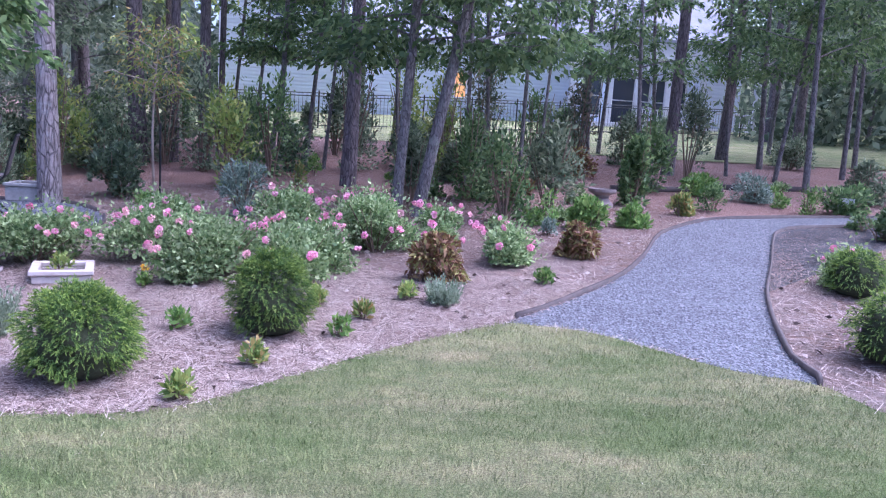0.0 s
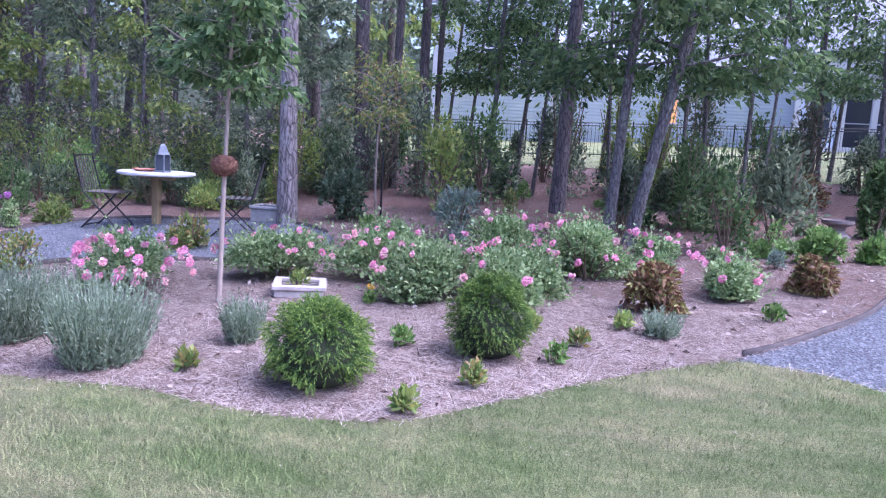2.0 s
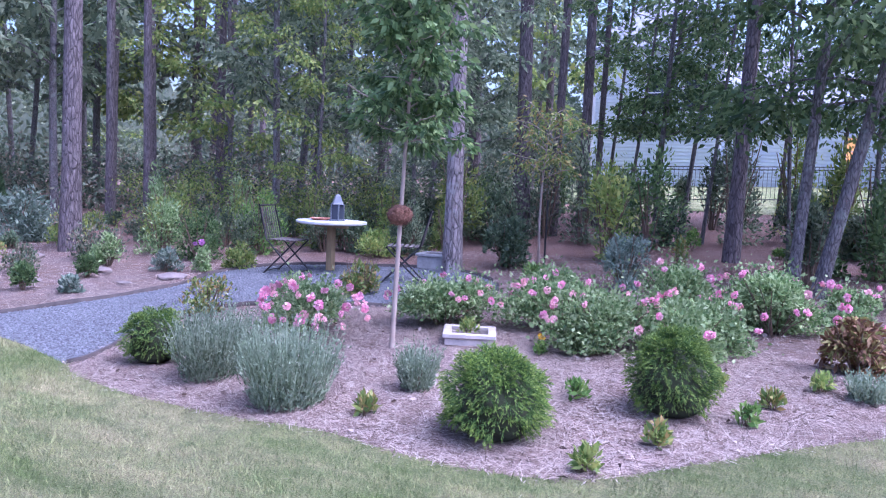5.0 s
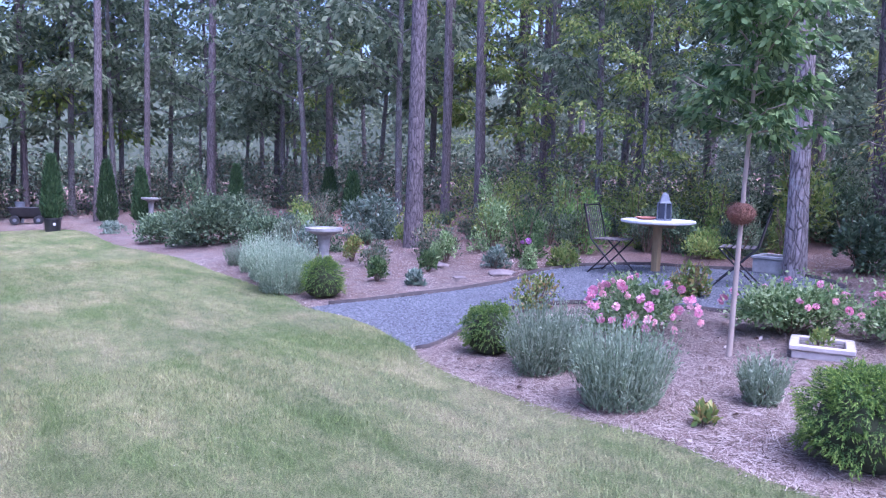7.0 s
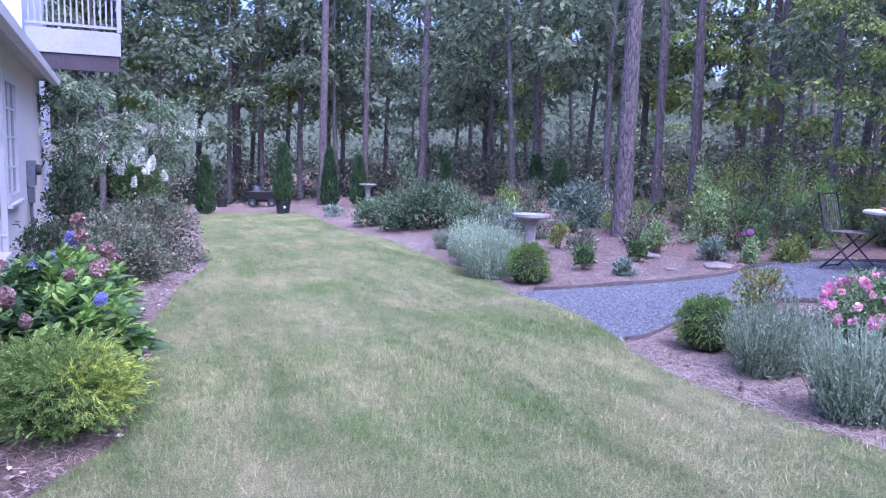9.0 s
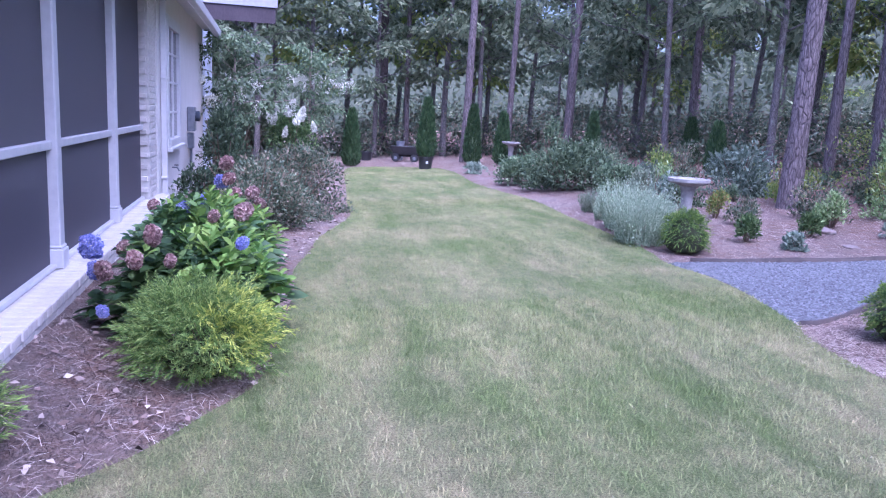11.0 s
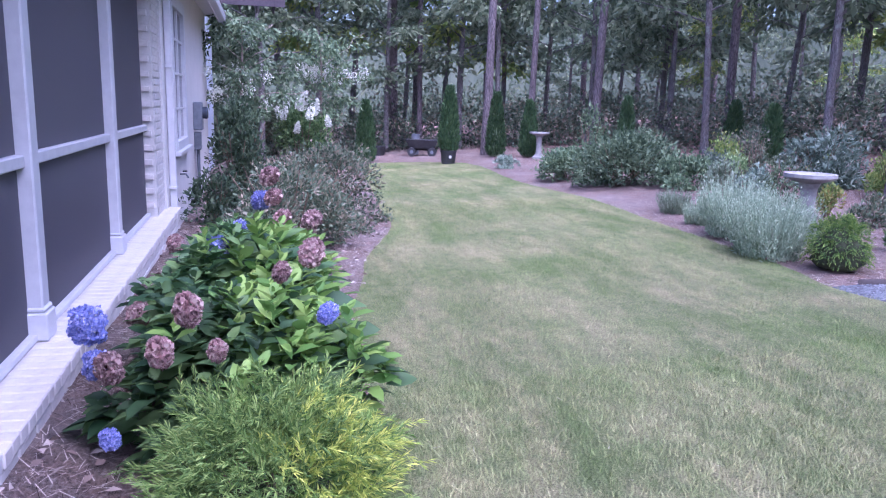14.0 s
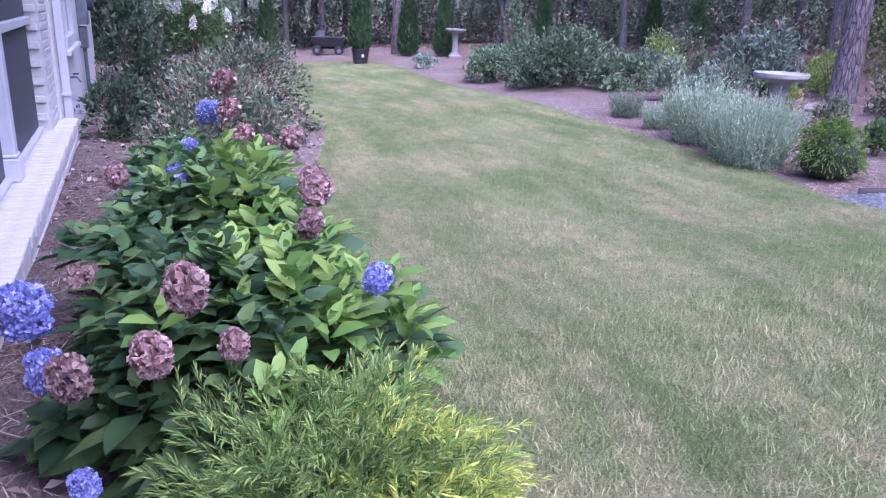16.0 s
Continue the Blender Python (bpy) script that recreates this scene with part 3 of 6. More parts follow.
sheet("lawn", lawn_loop, 0.012, "lawn", "mown lawn of green and straw-coloured grass", "lawn")
sheet("pavement", patio_loop, 0.006, "gravel", "blue-grey crushed stone path widening to a seating circle", "gravel path")
sheet("pavement_far", walk_loop, 0.006, "gravel", "blue-grey crushed stone path curving into the woods", "gravel path")
sheet("neighbour_lawn", smooth_loop([(-7, 23), (0, 21.0), (6, 19.6), (14, 19.5), (26, 21), (36, 30), (36, 43), (-14, 43), (-12, 26)]), 0.025, "lawn", "bright mown lawn of the house next door", "lawn")


def ribbon(name, line, lift, height, thick, material, label):
    """A thin strip stood on edge along a line."""
    p = np.array(line, float)
    d = unit(np.gradient(p, axis=0))
    nrm = np.stack([-d[:, 1], d[:, 0]], 1) * thick / 2
    z = gz(p[:, 0], p[:, 1]) + 0.006 * np.sin(np.arange(len(p)) * 1.7)
    l, r = p + nrm, p - nrm
    v = np.stack([np.column_stack([l, z + lift]), np.column_stack([l, z + height]), np.column_stack([r, z + height]), np.column_stack([r, z + lift])], 1)
    q = []
    for i in range(len(p) - 1):
        for k in range(4):
            q.append((4 * i + k, 4 * i + (k + 1) % 4, 4 * i + 4 + (k + 1) % 4, 4 * i + 4 + k))
    e = 4 * (len(p) - 1)
    q += [(0, 3, 2, 1), (e, e + 1, e + 2, e + 3)]
    return tagged(part(name, mesh_np(name, v, q), M[material]), label, "edging", "path edgings")


ribbon("path_edging", walk_loop[48:75], -0.05, 0.045, 0.025, "edging", "dark low edging strip along the outer side of the gravel path")
ribbon("path_edging", walk_loop[15:46], -0.05, 0.045, 0.025, "edging", "dark low edging strip along the inner side of the gravel path")
ribbon("path_edging", patio_loop[9:36], -0.05, 0.04, 0.025, "edging", "dark low edging strip beside the rose bed")
ribbon("path_edging", patio_loop[36:63], -0.05, 0.045, 0.025, "edging", "dark low edging strip round the seating circle")

ribbon("path_edging", [(2.7, 12.55), (3.3, 12.7), (4.0, 12.8), (4.75, 13.0)], -0.05, 0.09, 0.09, "edging", "dark timber edging along a woodland path")
ribbon("path_edging", [(4.9, 13.5), (5.6, 13.55), (6.4, 13.75), (7.4, 14.0)], -0.05, 0.09, 0.09, "edging", "dark timber edging along a woodland path")

# loose straw, grass and stones


def scatter(loop, n, lo, hi, keep=True):
    p = RNG.random((n, 2)) * (np.array(hi) - lo) + lo
    m = inside(loop, p)
    return p[m if keep else ~m]


def blades(p, h, w, lean):
    n = len(p)
    a = RNG.random(n) * 2 * np.pi
    hh = h * (0.5 + RNG.random(n))
    base = np.column_stack([p, gz(p[:, 0], p[:, 1]) + 0.004])
    side = np.column_stack([np.cos(a), np.sin(a), np.zeros(n)]) * w / 2
    tip = base + np.column_stack([RNG.normal(size=(n, 2)) * lean * hh[:, None], hh])
    v = np.stack([base - side, base + side, tip], 1).reshape(-1, 3)
    return v, np.arange(3 * n).reshape(n, 3)


grass = np.concatenate([scatter(lawn_loop, 460000, (-6.5, -1.2), (3.5, 5.0)), scatter(lawn_loop, 150000, (-14, 0), (-5, 4.4)), scatter(lawn_loop, 60000, (-23, 1), (-13, 4.5))])
patch = np.sin(grass[:, 0] * 1.3 + 2 * np.sin(grass[:, 1] * 1.1)) * np.sin(grass[:, 1] * 2.1 + grass[:, 0] * 0.4)
grass = grass[RNG.random(len(grass)) < 0.72 + 0.28 * patch]
gvv, gt = blades(grass, 0.031, 0.0043, 0.6)
tagged(part("grass", mesh_np("grass", gvv, (), gt), M["blade"], kind="stuff"), "short mown grass, green with many dry straw blades", "grass")


def needles(p, length, width, lift=0.012):
    n = len(p)
    a = RNG.random(n) * 2 * np.pi
    d = np.column_stack([np.cos(a), np.sin(a), RNG.normal(size=n) * 0.10])
    L = length * (0.5 + RNG.random(n))[:, None]
    s = np.column_stack([-np.sin(a), np.cos(a), np.zeros(n)]) * width / 2
    c = np.column_stack([p, gz(p[:, 0], p[:, 1]) + lift * RNG.random(n) + 0.004])
    bend = np.column_stack([-np.sin(a), np.cos(a), np.zeros(n)]) * L * RNG.normal(size=(n, 1)) * 0.15
    v = np.stack([c - d * L / 2 - s, c - d * L / 2 + s, c + d * L / 2 + s + bend, c + d * L / 2 - s + bend], 1).reshape(-1, 3)
    return v, np.arange(4 * n).reshape(n, 4)


strawp = np.concatenate([RNG.random((120000, 2)) * (7.0, 3.2) + (-5.5, 2.9), RNG.random((45000, 2)) * (9.0, 6) + (-5.5, 5.0), RNG.random((20000, 2)) * (7, 5) + (-13, 3.5), RNG.random((20000, 2)) * (5, 7) + (2, 3)])
strawp = strawp[~inside(lawn_loop, strawp) & ~inside(patio_loop, strawp) & ~inside(walk_loop, strawp)]
bedp = RNG.random((22000, 2)) * (9.5, 3) + (-13, -1.5)
bedp = bedp[~inside(lawn_loop, bedp)]
fv, fq = needles(bedp, 0.09, 0.003)
sv, sq = needles(strawp, 0.14, 0.0033)
sv, sq = np.concatenate([sv, fv]), np.concatenate([sq, fq + len(sv)])
tagged(part("pine_straw", mesh_np("pine_straw", sv, sq), M["straw"], kind="stuff"), "loose faded pine needles strewn over the beds", "pine straw")


def pebbles(p, r):
    n = len(p)
    rr = r * (0.5 + RNG.random(n))[:, None, None]
    octa = np.array([[1, 0, 0], [0, 1, 0], [-1, 0, 0], [0, -1, 0], [0, 0, 0.7], [0, 0, -0.5]])
    v = octa[None] * rr * (0.7 + 0.6 * RNG.random((n, 6, 1)))
    a = RNG.random(n) * 6.28
    ca, sa = np.cos(a)[:, None], np.sin(a)[:, None]
    v = np.stack([v[..., 0] * ca - v[..., 1] * sa, v[..., 0] * sa + v[..., 1] * ca, v[..., 2]], -1)
    v += np.column_stack([p, gz(p[:, 0], p[:, 1]) + 0.008])[:, None]
    f = np.array([[0, 1, 4], [1, 2, 4], [2, 3, 4], [3, 0, 4]])
    t = (np.arange(n)[:, None, None] * 6 + f[None]).reshape(-1, 3)
    return v.reshape(-1, 3), t


stones = np.concatenate([scatter(walk_loop, 40000, (0, 3.8), (5, 10)), scatter(patio_loop, 34000, (-7.7, 3.3), (-3.6, 9))])
pv, pt = pebbles(stones, 0.010)
tagged(part("crushed_stone", mesh_np("crushed_stone", pv, (), pt), M["pebble"], kind="stuff"), "loose blue-grey crushed stone on the paths", "gravel")

# pale clippings left by the mower
cp = scatter(lawn_loop, 700, (-9, -1), (3, 4.8))
cv, cq = needles(cp, 0.03, 0.0018, 0.03)
tagged(part("clippings", mesh_np("clippings", cv, cq), M["clip"], kind="stuff"), "pale dry grass clippings on the lawn", "grass clippings")

# fallen leaves on the beds and the lawn's edge
lp = np.concatenate([RNG.random((1500, 2)) * (8, 3) + (-12, -1.48), RNG.random((900, 2)) * (9, 7) + (-5.5, 3)])
lp = lp[~inside(lawn_loop, lp) & ~inside(patio_loop, lp) & ~inside(walk_loop, lp)]
tagged(part("leaf_litter", leaf_mesh("leaf_litter", np.column_stack([lp, gz(lp[:, 0], lp[:, 1]) + 0.02]), RNG.normal(size=(len(lp), 3)) * (1, 1, 0.15), 0.055, 0.03), M["straw"], kind="stuff"),
       "dry fallen leaves lying on the mulch", "leaves")

# ---- trees ----


def trunk_path(h, r, lean=(0, 0), bend=0.1, seed=0, n=14):
    g = np.random.default_rng(seed)
    ph = g.random(2) * 6.28
    out = []
    for i in range(n):
        s = i / (n - 1)
        flare = 1 + 0.22 * math.exp(-s * h / 0.15)
        out.append((lean[0] * s * h + bend * math.sin(3.0 * s + ph[0]) - bend * math.sin(ph[0]), lean[1] * s * h + bend * math.sin(2.4 * s + ph[1]) - bend * math.sin(ph[1]), s * h - 0.05, r * flare * (1 - 0.6 * s)))
    return out


def at_height(path, z):
    p = np.array(path)
    return np.array([np.interp(z, p[:, 2], p[:, k]) for k in range(4)])


def crown(path, z0, z1, reach, limbs, clumps, per, size, seed, droop=0.2, spread=0.32):
    """Limbs from the trunk, and leaves in loose clumps along them."""
    g = np.random.default_rng(seed)
    tubes_, pos, dirs = [], [], []
    for i in range(limbs):
        z = z0 + (z1 - z0) * ((i + g.random()) / limbs)
        s = (z - z0) / (z1 - z0)
        b = at_height(path, z)
        L = reach * (0.45 + 0.75 * math.sin(math.pi * min(0.98, 0.18 + 0.75 * s))) * (0.6 + 0.6 * g.random())
        a = i * 2.4 + g.random() * 0.9
        d = np.array([math.cos(a), math.sin(a), 0.25 + 0.5 * s + 0.3 * g.random()])
        k = np.linspace(0, 1, 6)
        line = b[:3] + np.outer(k * L, d) - np.outer(k ** 2 * L * droop, (0, 0, 1)) + np.cumsum(g.normal(size=(6, 3)) * 0.05 * L, 0) * k[:, None]
        r = np.linspace(max(0.35 * b[3], 0.008), 0.005, 6)
        tubes_.append(np.column_stack([line, r]))
        for c in range(clumps):
            t = 0.25 + 0.75 * (c + g.random()) / clumps
            cen = np.array([np.interp(t, k, line[:, j]) for j in range(3)]) + g.normal(size=3) * 0.10 * L * np.array([1, 1, 0.6])
            a = g.random(per) * 6.28
            rr = g.random(per) ** 0.6 * spread * 1.7 * (0.6 + 0.5 * g.random())
            q = np.column_stack([np.cos(a) * rr, np.sin(a) * rr * 0.75, g.normal(size=per) * spread * 0.22 - 0.35 * rr * rr / spread])
            pos.append(cen + q)
            dirs.append(q * (1, 1, 0.4) / spread + d * (0.3, 0.3, 0) + g.normal(size=(per, 3)) * 0.35 - (0, 0, 0.35))
    pos, dirs = np.concatenate(pos), np.concatenate(dirs)
    return tubes_, pos, dirs, size * (0.6 + 0.7 * g.random(len(pos)))


def tree(name, x, y, label, h, r, z0, z1, reach, limbs, clumps, per, size, leaf, bark, seed, lean=(0, 0), bend=0.1, width=0.5, group="", spread=0.32, sides=12, category="tree"):
    root = thing(name, x, y, label, category, group)
    path = trunk_path(h, r, lean, bend, seed)
    part("trunk", tube_mesh("trunk", [path], sides), M[bark], root, smooth=True)
    if limbs:
        tb, pos, dirs, ln = crown(path, z0, z1, reach, limbs, clumps, per, size, seed, spread=spread)
        part("branchwork", tube_mesh("branchwork", tb, 5), M[bark], root, smooth=True, kind="stuff")
        part("crown", leaf_mesh("crown", pos, dirs, ln, ln * width, 0.2, 0.1, 1.5), M[leaf], root)
    return root


PINE = "tall pine with scaly purplish-brown bark, bare below"
pines = [(-4.87, 8.78, 0.118, "greybark", (-0.01, 0), "tall pine with pale lichened bark beside the gravel circle"),
         (-1.65, 11.6, 0.112, "pinebark", (0.015, 0), PINE), (-11.25, 7.75, 0.155, "pinebark", (0.02, 0.0), "stout leaning pine with grey scaly bark among low shrubs"),
         (-5.8, 13.7, 0.15, "pinebark", (-0.03, 0), PINE), (-9.65, 19.7, 0.18, "pinebark", (-0.02, 0), PINE)]
for i, (x, y, r, bark, lean, label) in enumerate(pines):
    tree("pine_tree", x, y, label, 17, r, 8.5, 16.5, 2.4, 12, 4, 24, 0.30, "needle", bark, 20 + i, lean, 0.05, 0.10, "pines")
far_pine = tree("pine_tree", -24.85, 6.0, "tall slim pine with grey-purple bark in the woods", 19, 0.135, 11.5, 18.5, 2.3, 10, 3, 18, 0.32, "needle", "pinebark", 31, (0.0, 0.0), 0.12, 0.10, "pines")
for i, (x, y, s) in enumerate([(-26.1, 7.85, 0.8), (-24.8, 9.5, 1.05), (-23.2, 13.1, 1.0), (-16.55, 14.1, 1.05), (-14.18, 14.1, 0.75), (-19.1, 14.9, 0.85), (-34.3, 5.7, 1.0), (-31.3, 4.3, 1.3), (-28.9, 4.8, 0.7), (-17.3, 17.7, 1.0), (-13.0, 16.6, 0.8), (-14.7, 11.3, 0.75), (-12.6, 10.5, 0.65),
                               (-20, 19, 1.0), (-23, 22, 1.1), (-26, 26, 1.2), (-13, 20, 1.0), (-9.0, 24, 1.0), (7.3, 20.3, 1.05), (4.55, 15.7, 0.9), (4.05, 23.3, 0.7), (11, 24, 1.1),
                               (14.5, 19, 1.1), (10.2, 16.2, 0.8), (17, 27, 1.1), (13, 31, 1.1), (-45, 18, 1.3), (-41, 24, 1.3), (-19, 30, 1.2), (-30, 34, 1.4), (-12, 29, 1.1), (-4.78, 14.3, 0.75), (-5.2, 13.8, 0.65), (-4.99, 16.0, 0.5)]):
    copy_thing(far_pine, pose(x, y, gz(x, y), 0, 0, i * 77) @ Matrix.Diagonal((s, s, 1.0 + 0.1 * (i % 3), 1)))

# the twin oaks behind the roses, one leaning
tree("oak_tree", -0.72, 9.12, "young oak with grey bark clothed in ivy-like leaves", 9, 0.068, 1.9, 7.5, 2.0, 24, 7, 62, 0.105, "oakleaf", "oakbark", 51, (0.02, 0.02), 0.08, 0.55, "oaks", 0.26)
tree("oak_tree", -0.46, 9.05, "leaning young oak with grey lichened bark", 9, 0.075, 2.0, 7.5, 2.2, 28, 7, 62, 0.105, "oakleaf", "oakbark", 52, (0.20, 0.02), 0.12, 0.55, "oaks", 0.26)

# the sapling on its bare stem in the rose bed
tree("sapling", -3.47, 4.9, "slender young tree on a bare pale stem in the rose bed", 3.6, 0.022, 1.65, 3.6, 0.46, 40, 5, 34, 0.075, "oakleaf", "pole", 61, (0.035, 0.02), 0.03, 0.5, "", 0.10, 8)

# thin oaks and other broad-leaved trees of the wood
WT = "woodland trees"
wood = [tree("woodland_tree", -9.84, 11.1, "thin leaning woodland tree with dull green leaves", 8.5, 0.075, 1.9, 8.3, 2.1, 22, 6, 60, 0.125, "woodleaf", "oakbark", 71, (0.05, 0), 0.2, 0.5, WT, 0.24, 8),
        tree("woodland_tree", -7.3, 12.6, "thin woodland tree with a loose dull green crown", 9.5, 0.065, 2.0, 9.2, 2.3, 24, 6, 60, 0.125, "woodleaf", "oakbark", 72, (-0.03, 0), 0.2, 0.5, WT, 0.26, 8),
        tree("woodland_tree", -12.9, 13.2, "thin woodland tree with yellow-green leaves", 9, 0.06, 1.6, 8.8, 2.1, 22, 6, 56, 0.125, "limeleaf", "oakbark", 73, (0.02, 0), 0.15, 0.5, WT, 0.24, 8)]
distant = [tree("woodland_tree", -27.5, 10.5, "broad-leaved woodland tree with layered dull green boughs", 10, 0.10, 2.6, 9.8, 2.7, 20, 6, 36, 0.22, "woodleaf", "oakbark", 75, (0.02, 0), 0.25, 0.5, WT, 0.40, 7),
           tree("woodland_tree", -24.5, 16.0, "tall woodland tree with hanging dull green boughs", 11, 0.10, 3.0, 10.8, 2.5, 22, 6, 36, 0.22, "woodleaf", "oakbark", 76, (-0.03, 0.01), 0.25, 0.5, WT, 0.38, 7),
           tree("woodland_tree", -20.5, 17.5, "woodland tree with sunlit yellow-green boughs", 10, 0.09, 2.2, 9.6, 2.4, 18, 6, 34, 0.22, "limeleaf", "oakbark", 77, (0.03, 0), 0.2, 0.5, WT, 0.38, 7)]
sparse = tree("thin_tree", -3.1, 15.8, "slender woodland tree with layered leaves", 9, 0.048, 1.6, 8.6, 1.5, 22, 6, 40, 0.11, "oakleaf", "oakbark", 74, (0.03, 0), 0.2, 0.5, "slender trees", 0.22, 8)
for i, (x, y, s) in enumerate([(-4.6, 17.2, 0.9), (-2.3, 19.0, 1.0), (0.7, 14.4, 0.8), (-0.3, 20.5, 1.0), (1.5, 13.2, 0.6), (5.0, 18.5, 1.0), (1.1, 22.5, 1.1), (-5.6, 19, 1.0), (-1.4, 17.2, 0.9), (5.9, 16.0, 0.8), (1.0, 11.2, 0.7), (-2.4, 13.8, 0.75), (0.2, 12.6, 0.8), (-0.9, 12.2, 0.6),
                               (-3.4, 14.6, 1.1), (-3.9, 16.0, 1.2), (3.4, 13.6, 0.9), (3.0, 16.5, 1.0), (6.6, 15.2, 0.9), (4.0, 20.5, 1.1)]):
    copy_thing(sparse, pose(x, y, gz(x, y), 0, 0, i * 97 + 40) @ Matrix.Diagonal((s, s, 1.0, 1)))
high = tree("thin_tree", 6.5, 13.6, "slender tree with a high leafy crown near the path's bend", 9, 0.06, 2.3, 8.6, 1.9, 22, 6, 46, 0.12, "oakleaf", "oakbark", 78, (0.04, 0), 0.2, 0.5, "slender trees", 0.25, 8)
for i, (x, y, s) in enumerate([(7.5, 18.2, 1.1), (8.6, 16.4, 0.9), (8.6, 13.2, 0.9), (11.5, 15.5, 1.0), (10.5, 19.5, 1.1), (13.5, 22, 1.1), (9.7, 23, 1.1), (15, 18, 1.1), (17, 24, 1.2)]):
    copy_thing(high, pose(x, y, gz(x, y), 0, 0, i * 83 + 20) @ Matrix.Diagonal((s, s, 1.0, 1)))
G = np.random.default_rng(5)
spots = [(-7.9, 15.6, 1.0), (-10.8, 14.8, 1.0), (-9, 17.2, 1.0), (-8.4, 10.4, 0.6), (-6.6, 10.8, 0.55)]
for x in np.arange(-46, -8, 4.0):
    for y in np.arange(12.5, 38, 4.6):
        if x / y < -0.42 and G.random() < (0.62 if y < 24 else 0.35):
            spots.append((x + G.normal() * 1.1, y + G.normal() * 1.1, 0.9 + 0.4 * G.random()))
for y in np.arange(-12, 12, 4.4):
    for x in (-30, -36):
        spots.append((x + G.normal() * 1.0, y + G.normal(), 0.95 + 0.4 * G.random()))
for x in np.arange(20, 40, 6.0):
    for y in np.arange(24, 44, 6.0):
        spots.append((x + G.normal(), y + G.normal(), 0.9 + 0.4 * G.random()))
spots += [(-27.0, -0.6, 1.1), (-29.2, 1.4, 1.15), (-31.0, -3.0, 1.3), (-33.0, 0.2, 1.3), (-28.8, 3.6, 1.0), (-34.5, 3.0, 1.3), (-31.5, 6.2, 1.2), (-28.0, 7.4, 1.0)]
for i, (x, y, s) in enumerate(spots):
    k = 2 if (i % 7 == 3) else i % 2
    near = math.hypot(x, y) < 19
    copy_thing(wood[k] if near else distant[k], pose(x, y, gz(x, y), 0, 0, i * 61) @ Matrix.Diagonal((s, s, s * (0.9 + 0.25 * (i % 4) / 3), 1)))


# far woods and undergrowth that nobody could count
def bank(name, lines, n, size, top, leaf, label, seed, low=0.0):
    g = np.random.default_rng(seed)
    P = []
    for (x0, y0), (x1, y1), depth in lines:
        t = g.random(n)
        x, y = x0 + (x1 - x0) * t, y0 + (y1 - y0) * t
        nx, ny_ = (y1 - y0), -(x1 - x0)
        k = math.hypot(nx, ny_)
        off = (g.random(n) - 0.5) * depth
        x, y = x + nx / k * off, y + ny_ / k * off
        lim = top * (0.55 + 0.45 * np.abs(np.sin(x * 0.9 + 1.3 * y) * np.sin(x * 0.37 - y * 0.5)))
        P.append(np.column_stack([x, y, gz(x, y) + low + (lim - low) * g.random(n) ** 1.2]))
    p = np.concatenate(P)
    c = p[g.integers(0, len(p) // 34, len(p)) * 34 % len(p)]
    p = c + g.normal(size=p.shape) * size * 2.2 * np.array([1, 1, 0.5])
    p[:, 2] = np.maximum(p[:, 2], gz(p[:, 0], p[:, 1]) + 0.05)
    return tagged(part(name, leaf_mesh(name, p, g.normal(size=p.shape), size * (0.6 + 0.8 * g.random(len(p))), size * 0.5), M[leaf], kind="stuff"), label, "woods")


bank("far_woods", [((-52, -20), (-52, 30), 8), ((-52, 30), (-20, 46), 8), ((-20, 46), (-9, 46), 6), ((16, 50), (50, 30), 8), ((-9, 58), (24, 60), 5), ((13, 34), (26, 26), 5), ((26, 26), (40, 14), 5), ((50, 30), (50, -20), 6)], 9000, 0.46, 14, "woodleaf", "dense far woods of dull green leaves", 81)
bank("undergrowth", [((-31, -9), (-30, 11), 4), ((-30, 11), (-14, 17.5), 4), ((-44, 14), (-10, 15), 5), ((-40, 22), (-9, 22), 5), ((-32, -6), (-31, 10), 5)], 10000, 0.15, 2.2, "azalea", "dull green woodland undergrowth between the trunks", 82)
bank("hedge_growth", [((-10, 13), (-5.5, 13.0), 3)], 9000, 0.09, 1.7, "woodleaf", "dull green undergrowth behind the seating circle", 83)

bank("bright_growth", [((-14, 11.5), (-7.5, 12.2), 2)], 9000, 0.075, 1.5, "limeleaf", "yellow-green saplings and ferns at the wood's edge", 84)

# the wood's far side, a plain dark green distance with an uneven top
bp = []
angs = np.linspace(math.radians(-40), math.radians(215), 220)
for i, a in enumerate(angs):
    R, top = 66.0, 10 + 2.0 * math.sin(i * 0.9) + 1.5 * math.sin(i * 2.3 + 1) + 1.0 * math.sin(i * 5.1)
    x, y = R * math.cos(a) - 5, R * math.sin(a) + 4
    bp += [(x, y, -3), (x, y, float(gz(x, y)) + top)]
bq_ = [(2 * i, 2 * i + 2, 2 * i + 3, 2 * i + 1) for i in range(len(angs) - 1)]
tagged(part("backdrop", mesh_np("backdrop", bp, bq_), plain_mat("distant_wood", (0.055, 0.08, 0.055), (0.15, 0.18, 0.125), 1.6, 0.95, 0, 0.3, (1, 1, 0.5)), kind="structure"), "distant dark green wood", "backdrop")

